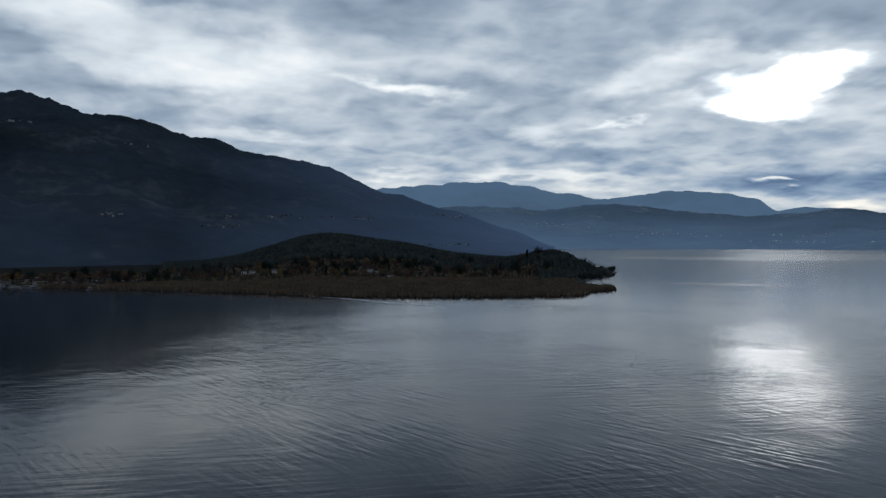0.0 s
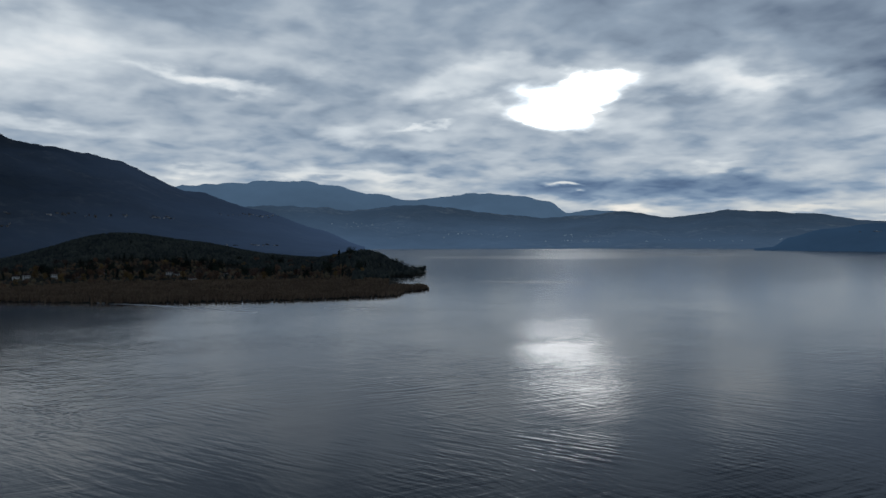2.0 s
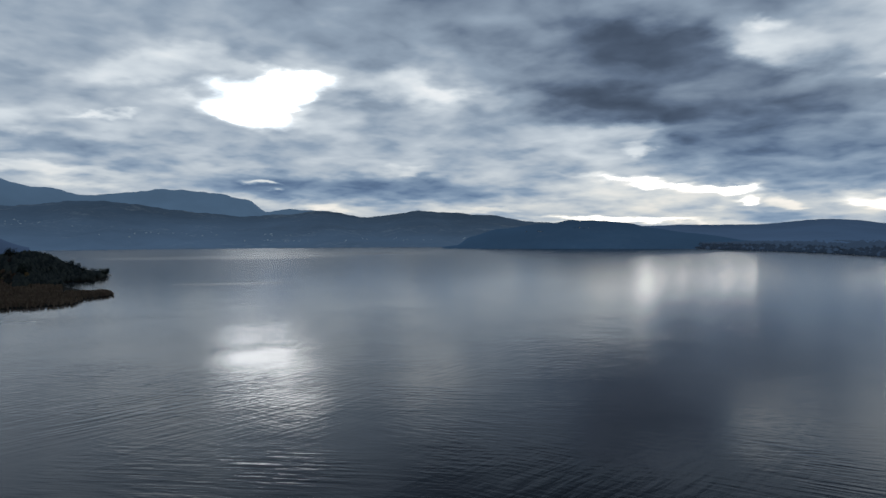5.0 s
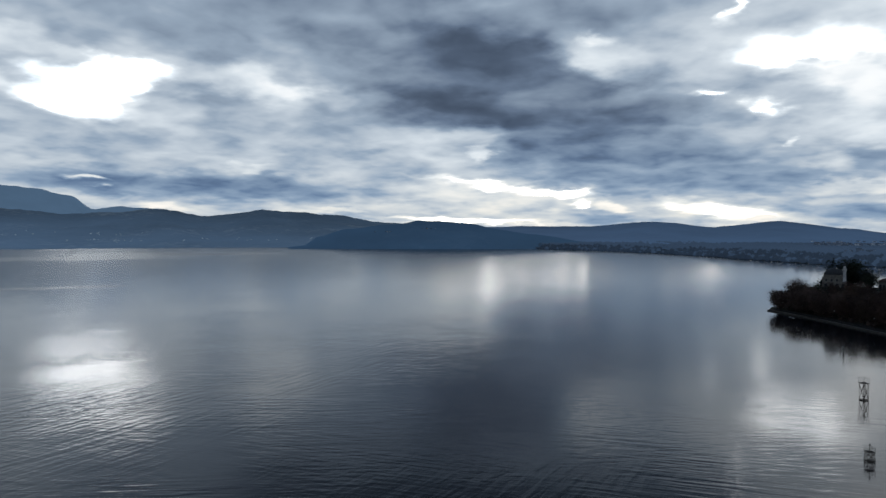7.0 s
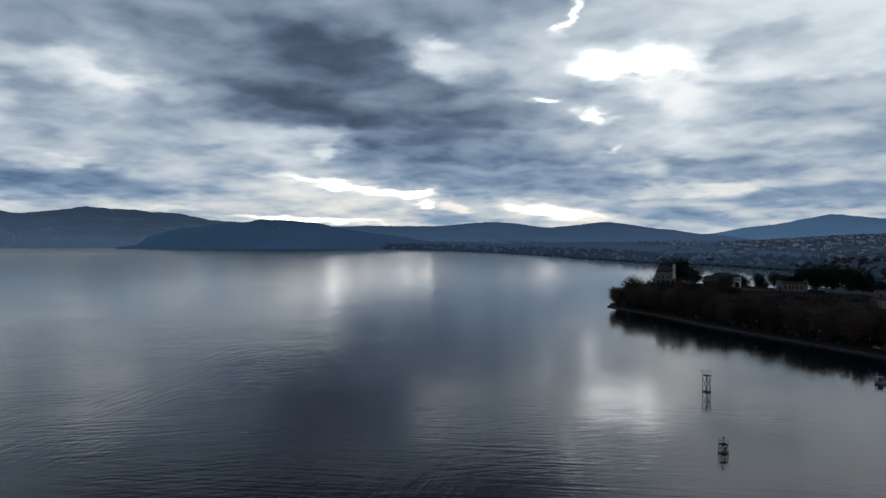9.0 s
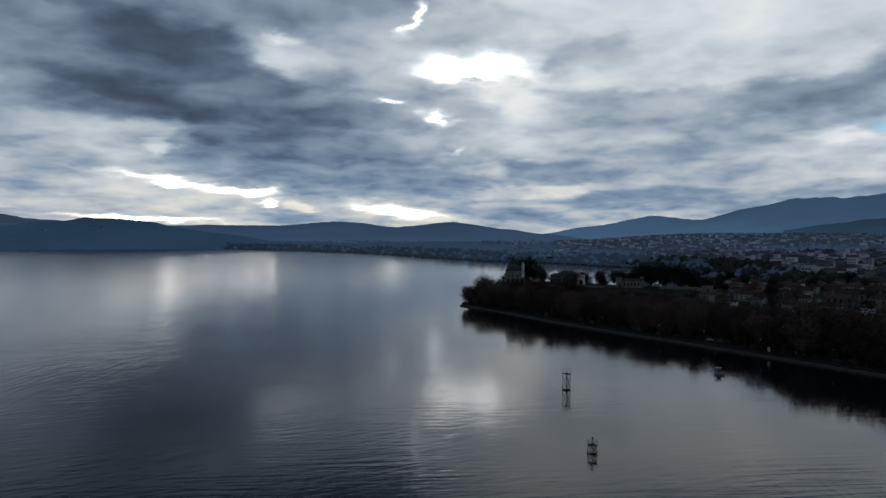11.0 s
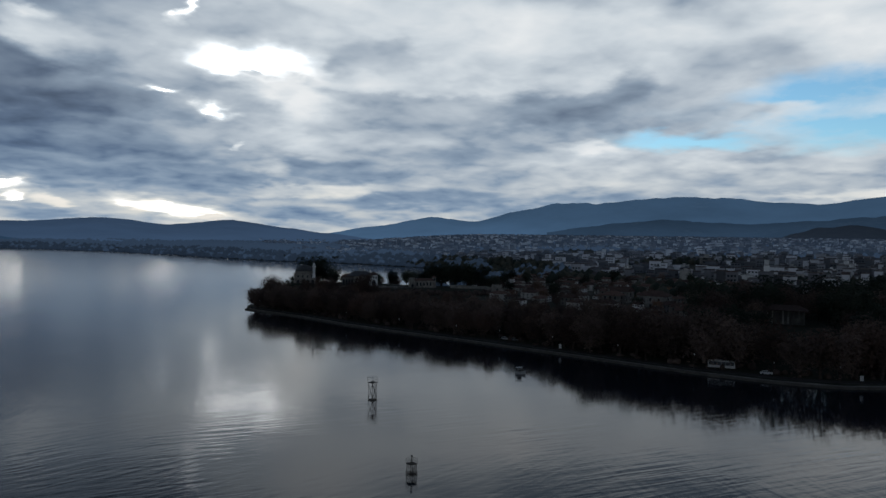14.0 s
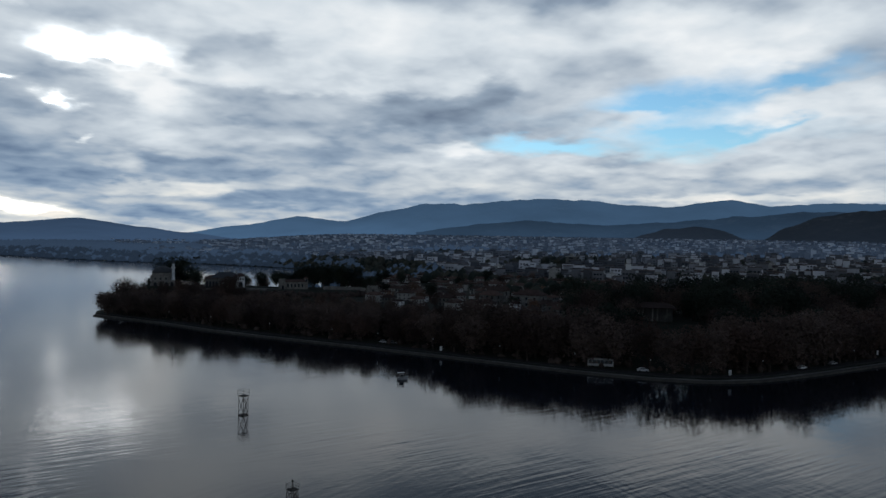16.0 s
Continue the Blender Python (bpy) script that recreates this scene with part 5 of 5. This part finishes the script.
# a columned pavilion under the tall trees of the fort
def colonnade(m):
    root = empty("columned_building", m)
    part("wall", box(bmesh.new(), -7, 7, 0, 7, -3, 4.4, 0.06), PLASTER, root)
    part("roof", gable(bmesh.new(), 15, 10, 4.6, 1.8, 0.5, 3.5), ROOF_TILE, root)
    for i in range(8):
        part("column", lathe(bmesh.new(), [(0.34, -1), (0.30, 0.2), (0.26, 3.9), (0.36, 4.1), (0.36, 4.4)], 10, (-6.6 + i * 1.886, -1.9)), PLASTER, root)
    return tagged(root, "low building with a row of white columns under trees", "pavilion")


colonnade(pose(268, -182, level(268, -182) + 1.5, 0, 0, -135))

# a white clock tower in the town
clock = empty("clock_tower", pose(478, -384, level(478, -384), 0, 0, -130))
part("shaft", box(bmesh.new(), -2, 2, -2, 2, -2, 15, 0.12), WHITE_WALL, clock)
part("belfry", box(bmesh.new(), -1.6, 1.6, -1.6, 1.6, 15, 19, 0.1), WHITE_WALL, clock)
part("cap", lathe(bmesh.new(), [(2.2, 19), (1.2, 21), (0.1, 22.5)], 8), ROOF_LEAD, clock)
part("ledge", box(bmesh.new(), -2.4, 2.4, -2.4, 2.4, 14.6, 15.1, 0.05), STONE, clock)
tagged(clock, "white square clock tower among the town roofs", "clock tower")


# ---- steel platforms in the lake ----
def lake_platform(m, w, deck, rail, label, mast=0.0, splay=0.0):
    root = empty("lake_platform", m)
    corners = [(-1, -1), (1, -1), (1, 1), (-1, 1)]
    low = lambda s, z: (s[0] * w / 2 * (1 + splay * (1 - z / deck)), s[1] * w / 2 * (1 + splay * (1 - z / deck)), z)
    for s in corners:
        part("leg", tube(bmesh.new(), low(s, -1.5), low(s, deck), 0.06, 0.05, 6), STEEL, root)
    for i in range(4):
        a, b = corners[i], corners[(i + 1) % 4]
        part("brace", tube(bmesh.new(), low(a, 0.4), low(b, deck * 0.92), 0.035, 0.035, 5), STEEL, root)
        part("brace", tube(bmesh.new(), low(b, 0.4), low(a, deck * 0.92), 0.05, 0.05, 5), STEEL, root)
        part("base_beam", tube(bmesh.new(), low(a, 0.25), low(b, 0.25), 0.07, 0.07, 6), STEEL, root)
    for x in (-0.3, 0.3):
        part("ladder_rail", tube(bmesh.new(), (x, -w / 2 - 0.08, -0.5), (x, -w / 2 - 0.08, deck), 0.05, 0.05, 5), STEEL, root)
    for k in range(int(deck / 0.4)):
        part("rung", tube(bmesh.new(), (-0.3, -w / 2 - 0.08, 0.2 + k * 0.4), (0.3, -w / 2 - 0.08, 0.2 + k * 0.4), 0.03, 0.03, 4), STEEL, root)
    part("deck", box(bmesh.new(), -w * 0.62, w * 0.62, -w * 0.62, w * 0.62, deck, deck + 0.16, 0.03), STEEL, root)
    part("float", box(bmesh.new(), -w * 0.55, w * 0.55, -w * 0.55, w * 0.55, -0.35, 0.12, 0.05), STEEL, root, "rusty base pontoon")
    if rail:
        q = w * 0.62
        for s in corners:
            part("rail_post", tube(bmesh.new(), (s[0] * q, s[1] * q, deck), (s[0] * q, s[1] * q, deck + rail), 0.03, 0.03, 5), STEEL, root)
        for z in (deck + rail * 0.55, deck + rail):
            for i in range(4):
                a, b = corners[i], corners[(i + 1) % 4]
                part("rail", tube(bmesh.new(), (a[0] * q, a[1] * q, z), (b[0] * q, b[1] * q, z), 0.024, 0.024, 5), STEEL, root)
    if mast:
        part("mast", tube(bmesh.new(), (0, 0, deck), (0, 0, deck + mast), 0.09, 0.06, 6), STEEL, root)
        part("lamp", lathe(bmesh.new(), [(0.05, deck + mast), (0.16, deck + mast + 0.05), (0.16, deck + mast + 0.3), (0.05, deck + mast + 0.4)], 8), RUBBER, root)
    return tagged(root, label, "platform")


lake_platform(pose(232.5, -2, 0, 0, 0, -60), 1.55, 4.6, 1.5, "tall rusty steel platform with ladder standing in the lake")
lake_platform(pose(174, 6.3, 0, 0, 0, -75), 1.2, 1.8, 1.0, "short rusty steel beacon platform standing in the lake", 1.3, 0.25)


# ---- vehicles and small things on the shore ----
def wheel_part(parent, x, y, r, wide):
    tyre = part("wheel", tube(bmesh.new(), (x, y - wide / 2, r), (x, y + wide / 2, r), r, r, 14), RUBBER, parent)
    part("rim", tube(bmesh.new(), (x, y - wide / 2 - 0.02, r), (x, y + wide / 2 + 0.02, r), r * 0.55, r * 0.55, 10), STEEL, tyre)


def coach(m):
    root = empty("coach", m)
    bm = box(bmesh.new(), -5.2, 5.2, -1.25, 1.25, 0.35, 3.25, 0.16)
    part("body", bm, BUS_WHITE, root, "white painted coach body")
    for s in (-1, 1):
        for k in range(6):
            x = -4.1 + k * 1.62
            part("window", box(bmesh.new(), x - 0.77, x + 0.77, min(s * 1.24, s * 1.28), max(s * 1.24, s * 1.28), 1.45, 2.9), WINDOW, root)
        wheel_part(root, -3.2, s * 1.05, 0.5, 0.32)
        wheel_part(root, 3.0, s * 1.05, 0.5, 0.32)
        part("headlight", box(bmesh.new(), 5.15, 5.24, s * 0.95 - 0.2, s * 0.95 + 0.2, 0.8, 1.05), WINDOW, root)
    part("windscreen", box(bmesh.new(), 5.16, 5.24, -1.05, 1.05, 1.35, 2.85), WINDOW, root)
    part("rear_window", box(bmesh.new(), -5.24, -5.16, -0.95, 0.95, 1.7, 2.7), WINDOW, root)
    part("roof_unit", box(bmesh.new(), -2.6, 0.2, -0.8, 0.8, 3.25, 3.5, 0.08), BUS_WHITE, root)
    return tagged(root, "white touring coach parked on the shore road", "bus")


def car(m, paint, label):
    root = empty("car", m)
    part("body", box(bmesh.new(), -2.1, 2.1, -0.86, 0.86, 0.28, 0.92, 0.14), paint, root)
    bm = box(bmesh.new(), -1.5, 0.9, -0.76, 0.76, 0.90, 1.46, 0.12)
    for v in bm.verts:
        if v.co.z > 1.2:
            v.co.x = v.co.x * 0.78 - 0.05
            v.co.y *= 0.88
    cabin = part("cabin", bm, paint, root)
    for s in (-1, 1):
        part("side_window", box(bmesh.new(), -1.15, 0.6, min(s * 0.70, s * 0.76), max(s * 0.70, s * 0.76), 1.0, 1.34), WINDOW, cabin)
        wheel_part(root, -1.3, s * 0.78, 0.32, 0.2)
        wheel_part(root, 1.3, s * 0.78, 0.32, 0.2)
    part("windscreen", box(bmesh.new(), 0.68, 0.86, -0.62, 0.62, 1.0, 1.34), WINDOW, cabin)
    return tagged(root, label, "car")


coach(pose(236.5, -121.5, level(236.5, -121.5) + 0.15, 0, 0, -130)).scale = (0.8, 0.8, 0.8)
SILVER = surface("silver_car_paint", [(0.2, 0.205, 0.21), (0.3, 0.3, 0.31)], 1.0, 0.3, 0.0, spec=0.5)
CAR_WHITE = surface("white_car_paint", [(0.34, 0.34, 0.34), (0.5, 0.5, 0.5)], 1.0, 0.35, 0.0, spec=0.5)
CAR_DARK = surface("dark_car_paint", [(0.03, 0.032, 0.036), (0.06, 0.06, 0.065)], 1.0, 0.3, 0.0, spec=0.5)
for x, y, turn, paint, label in ((224, -128, -128, CAR_WHITE, "white hatchback parked on the shore road"), (203, -181, -90, CAR_WHITE, "white car parked beside the lake road"), (203, -199, -90, SILVER, "silver car parked beside the lake road"),
                                 (202.5, -240, -90, CAR_WHITE, "white car parked by the trees near the water"), (314, -80, 205, SILVER, "silver car on the road under bare trees"), (310, -82.5, 205, CAR_DARK, "dark car on the road under bare trees")):
    car(pose(x, y, level(x, y) + 0.17, 0, 0, turn), paint, label).scale = (0.85, 0.85, 0.85)


def sign_post(m, h):
    root = empty("sign_post", m)
    part("pole", tube(bmesh.new(), (0, 0, -0.3), (0, 0, h), 0.07, 0.06, 8), STEEL, root)
    part("panel", box(bmesh.new(), -0.45, 0.45, -0.05, 0.05, h - 1.6, h, 0.02), WHITE_WALL, root, "blank white panel")
    return tagged(root, "white information sign on a steel pole by the water", "sign")


for x, y, h, turn in ((203.5, -144, 3.2, -125), (285, -89, 2.6, -120), (205, -232, 2.4, -100)):
    sign_post(pose(x, y, level(x, y), 0, 0, turn), h)


def street_lamp(m):
    root = empty("street_lamp", m)
    part("pole", tube(bmesh.new(), (0, 0, -0.3), (0, 0, 4.6), 0.08, 0.05, 8), STEEL, root)
    part("base", lathe(bmesh.new(), [(0.2, -0.2), (0.2, 0.35), (0.1, 0.5)], 8), STEEL, root)
    part("lantern", lathe(bmesh.new(), [(0.08, 4.6), (0.16, 4.75), (0.18, 4.98), (0.05, 5.12)], 8), WHITE_WALL, root, "pale glass lantern, unlit")
    return tagged(root, "dark metal lamp post with a pale lantern on the quay", "street lamp")


lamp = None
for i, (a, b) in enumerate(zip(SHORE[:13], SHORE[1:13])):
    n = max(1, int(math.dist(a, b) // 22))
    for k in range(n):
        u = (k + 0.5) / n
        dx, dy = (b[0] - a[0]) / math.dist(a, b), (b[1] - a[1]) / math.dist(a, b)
        x, y = a[0] + (b[0] - a[0]) * u - dy * 3.8, a[1] + (b[1] - a[1]) * u + dx * 3.8
        m = pose(x, y, level(x, y))
        lamp = tagged(street_lamp(m), group="lamps along the quay") if lamp is None else copy_thing(lamp, m)


def moored_boat(m, long, label, cabin=True):
    root = empty("boat", m)
    bm = bmesh.new()
    rings = []
    for u, w, k in ((-0.5, 0.80, 0.0), (-0.2, 1.0, 0.0), (0.15, 0.95, 0.05), (0.38, 0.6, 0.2), (0.5, 0.06, 0.4)):
        x, h = u * long, long * 0.16 * w
        rings.append([bm.verts.new(p) for p in ((x, -h, 0.75 + k), (x, -h * 0.7, -0.2), (x, h * 0.7, -0.2), (x, h, 0.75 + k))])
    for r, s in zip(rings, rings[1:]):
        for i in range(4):
            bm.faces.new((r[i], s[i], s[(i + 1) % 4], r[(i + 1) % 4]))
    bm.faces.new(rings[0])
    bm.faces.new(rings[-1][::-1])
    bmesh.ops.recalc_face_normals(bm, faces=bm.faces)
    part("hull", bm, CONCRETE, root, "weathered grey-white hull")
    if cabin:
        house = part("cabin", box(bmesh.new(), -long * 0.28, long * 0.1, -long * 0.1, long * 0.1, 0.6, 1.75, 0.08), PLASTER, root)
        for s in (-1, 1):
            part("window", box(bmesh.new(), -long * 0.2, long * 0.04, min(s * long * 0.1, s * (long * 0.1 + 0.04)), max(s * long * 0.1, s * (long * 0.1 + 0.04)), 1.1, 1.5), WINDOW, house)
        part("canopy", box(bmesh.new(), -long * 0.45, long * 0.16, -long * 0.12, long * 0.12, 2.1, 2.2, 0.03), WHITE_WALL, root)
        for x in (-0.42, 0.13):
            for s in (-1, 1):
                part("canopy_post", tube(bmesh.new(), (x * long, s * long * 0.1, 0.6), (x * long, s * long * 0.1, 2.1), 0.04, 0.04, 5), STEEL, root)
    return tagged(root, label, "boat")


moored_boat(pose(253, -56, 0, 0, 0, -105), 3.4, "small covered boat moored off the headland")
moored_boat(pose(57, 538, 0, 0, 0, 130), 6.0, "small white motor boat trailing a wake", False)
for i, (x, y, l) in enumerate(((-176, 716, 14), (-168, 706, 10), (-190, 727, 12), (-205, 742, 9), (-118, 670, 8))):
    moored_boat(pose(x, y, 0, 0, 0, 35 + i * 9), l, "white ferry boat moored at the island village")

# foam and ruffled streaks on the water
FOAM = surface("water_foam", [(0.7, 0.71, 0.72), (0.9, 0.9, 0.9)], 0.5, 0.6, 0.3)


def streak(name, line, wide, material, label):
    pts = np.array(rounded_line(line, 2), float)
    side = np.gradient(pts, axis=0)
    side = np.stack([-side[:, 1], side[:, 0]], 1) / np.hypot(side[:, 0], side[:, 1])[:, None]
    bm = bmesh.new()
    n, rows = len(pts), []
    for i, (p, s) in enumerate(zip(pts, side)):
        w = wide * (0.25 + math.sin(math.pi * (i + 0.3) / n) * (0.8 + 0.4 * math.sin(i * 2.1)))
        rows.append((bm.verts.new((*(p - s * w), 0.012)), bm.verts.new((*(p + s * w), 0.012))))
    for a, b in zip(rows, rows[1:]):
        bm.faces.new((a[0], b[0], b[1], a[1]))
    return tagged(part(name, bm, material, None), label, "water streak", kind="structure")


streak("water_wake", [(57, 538), (75, 520), (88, 500), (106, 467), (128, 424)], 1.7, FOAM, "thin white wake behind a small boat")

streak("water_wake_2", [(172, 428), (184, 417), (193, 406)], 1.0, FOAM, "short pale wake trail on the lake")

# ---- island trees and houses ----
def meadow(X, Y):
    d, az, r = distance_inside(ISLAND, X, Y), np.degrees(np.arctan2(X, Y)), np.hypot(X, Y)
    return (d > 12) & (r > 735) & (r < 905) & (az > -16) & (az < 25.5)


X, Y, rng = scatter(5000, lambda X, Y: meadow(X, Y) & (np.hypot(X - 15, Y - 800) > 14) & (np.hypot(X - 150, Y - 770) > 16), -260, 400, 640, 910, 81)
X, Y = spaced(X, Y, 8.0, 250)
plant(RUST[1:] + RUST[1:] + GOLD + BARE[2:] + PINE[1:] + CYPRESS, X, Y, island_level, rng, 0.6, 1.05, "trees behind the reeds")
X, Y, rng = scatter(9000, lambda X, Y: meadow(X, Y) & (rough(X, Y, 26, 2) > -0.25) | (distance_inside(ISLAND, X, Y) > 10) & (np.degrees(np.arctan2(X, Y)) < -8) & (np.hypot(X, Y) < 960) & (rough(X, Y, 20, 2) > 0.1), -330, 400, 640, 960, 85)
crowns("island_thicket", [(x, y, z - 0.4, rng.uniform(1.2, 2.6), rng.uniform(1.5, 5.0)) for x, y, z in zip(X, Y, island_height(X, Y))], ISLAND_SHRUBS, "mixed green, brown and russet thicket behind the reeds", "thicket")
for az, r, s in ((28.6, 868, 0.8), (29.2, 874, 0.75), (29.75, 880, 0.7), (30.0, 888, 0.6), (28.2, 858, 0.9), (27.8, 850, 0.9)):
    x, y = math.sin(radians(az)) * r, math.cos(radians(az)) * r
    tagged(copy_thing(PINE[1], pose(x, y, max(island_level(x, y), 0.1), 0, 0, az * 50)), group="trees on the island point").scale = (s, s, s)
place_all([HOUSES[4], HOUSES[2], HOUSES[3]], [(12, 812, 5), (21, 818, 8), (147, 778, -8), (156, 715, -12), (155, 783, -10), (205, 780, -15), (44, 806, -4), (66, 808, 4), (88, 802, 0)], island_level, "scattered island houses", 8, 0.85)
rng = np.random.RandomState(83)
place_all(HOUSES, [(float(x), float(y), float(rng.uniform(-40, 40))) for x, y in zip(rng.uniform(-240, -70, 60), rng.uniform(690, 850, 60)) if distance_inside(ISLAND, np.array([x]), np.array([y]))[0] > 8], island_level, "houses of the island village", 9, 0.6)
bm = bmesh.new()
ix, iy = math.sin(radians(30.15)) * 905, math.cos(radians(30.15)) * 905
lathe(bm, [(5, -1.5), (4.4, 0.5), (2.5, 1.1), (0.5, 1.3)], 9, (ix, iy))
tagged(part("islet_rock", bm, STONE, None), "small dark rock islet off the island point", "rock")
tagged(copy_thing(PINE[0], pose(ix, iy, 0.9)), group="trees on the island point").scale = (0.5, 0.5, 0.62)


# ---- hamlets on the slopes ----
def hamlet(name, spots, height, count, seed, label, material=None):
    """Small pale houses on a slope; spots: azimuth, angular height, spread in degrees."""
    rng = random.Random(seed)
    verts, faces = [], []
    radii = np.linspace(1270, 3650, 400)
    for az0, el0, wide, high in spots:
        for _ in range(count):
            az, el = radians(az0 + rng.gauss(0, wide)), el0 + rng.gauss(0, high * 0.5)
            z = height(np.sin(az) * radii, np.cos(az) * radii)
            seen = np.degrees(np.arctan2(z - 45, radii))
            hit = np.nonzero(seen > el)[0]
            if not len(hit):
                continue
            i = hit[0]
            x, y, w, d, h = math.sin(az) * radii[i], math.cos(az) * radii[i], rng.uniform(2.5, 6.5), rng.uniform(2, 3), rng.uniform(0.7, 1.4)
            b = len(verts)
            for k in (-4, h):
                verts += [(x + u * w / 2, y + v * d / 2, z[i] + k) for u, v in ((-1, -1), (1, -1), (1, 1), (-1, 1))]
            verts += [(x - w * 0.3, y, z[i] + h + 0.5), (x + w * 0.3, y, z[i] + h + 0.5)]
            faces += [(b + q, b + (q + 1) % 4, b + 4 + (q + 1) % 4, b + 4 + q) for q in range(4)]
            faces += [(b + 4, b + 5, b + 9, b + 8), (b + 6, b + 7, b + 8, b + 9), (b + 5, b + 6, b + 9), (b + 7, b + 4, b + 8)]
    return tagged(new(name, mesh_of(name, verts, faces, material or HAMLET)), label, "hamlet", kind="stuff")


HAMLET = surface("hamlet_walls", [(0.07, 0.066, 0.062), (0.14, 0.135, 0.13), (0.42, 0.41, 0.40)], 0.01, 0.9, 0.0, island=1.0, spread=0.7)
# a pale blue glow in the walls paints the haze before them
FAR_HAMLET = surface("far_hamlet_walls", [(0.2, 0.2, 0.2), (0.45, 0.45, 0.45), (0.8, 0.8, 0.8)], 0.01, 0.9, 0.0, island=1.0, spread=0.7, haze=((0.10, 0.15, 0.20), 0.5))
hamlet("mountain_hamlet", [(-14.7, 8.0, 0.6, 0.12), (-6.8, 6.8, 0.4, 0.06), (-8.8, 1.65, 0.5, 0.15), (-1.0, 0.9, 0.8, 0.15), (-0.4, 1.6, 0.8, 0.1), (3.4, 1.62, 1.2, 0.08), (7.8, 1.5, 1.6, 0.10), (10, 1.4, 0.6, 0.08), (16, 1.7, 0.8, 0.1), (18.2, 1.6, 0.6, 0.1), (16.9, -0.7, 1.0, 0.08)], big_height, 16, 3, "pale hamlets scattered over the dark mountain slope")
hamlet("foothill_hamlet", [(25.7, 0.8, 1.5, 0.3), (33.3, 0.1, 2.0, 0.25), (40.9, 0.0, 2.0, 0.2), (42.8, -0.5, 1.5, 0.12), (50, -0.4, 3.0, 0.2)], foothill_height, 14, 4, "pale hamlets with painted haze scattered over the foothills", FAR_HAMLET)
hamlet("hill_hamlet", [(63.2, 0.2, 0.8, 0.05), (66.5, 0.45, 0.3, 0.03)], lakehill_height, 6, 5, "few pale houses on the dark lakeside hill")

# the pattern pieces take places of their own
for k, (x, y) in zip(BARE + RUST + PINE + CYPRESS, ((352, -86), (327, -98), (245, -215), (310, -108), (60, 770), (300, -240), (170, 860), (275, -240))):
    k.matrix_basis = pose(x, y, (island_level if y > 300 else level)(x, y), 0, 0, x)
GOLD[0].matrix_basis = pose(118, 752, island_level(118, 752), 0, 0, 40)
for k, (x, y) in zip(HOUSES, ((352, -158), (372, -176), (396, -190), (338, -172), (420, -210))):
    k.matrix_basis = pose(x, y, level(x, y), 0, 0, 28)
for k, (x, y) in zip(BLOCKS, ((520, -520), (470, -560), (620, -450), (523, -677))):
    k.matrix_basis = pose(x, y, level(x, y), 0, 0, -55)
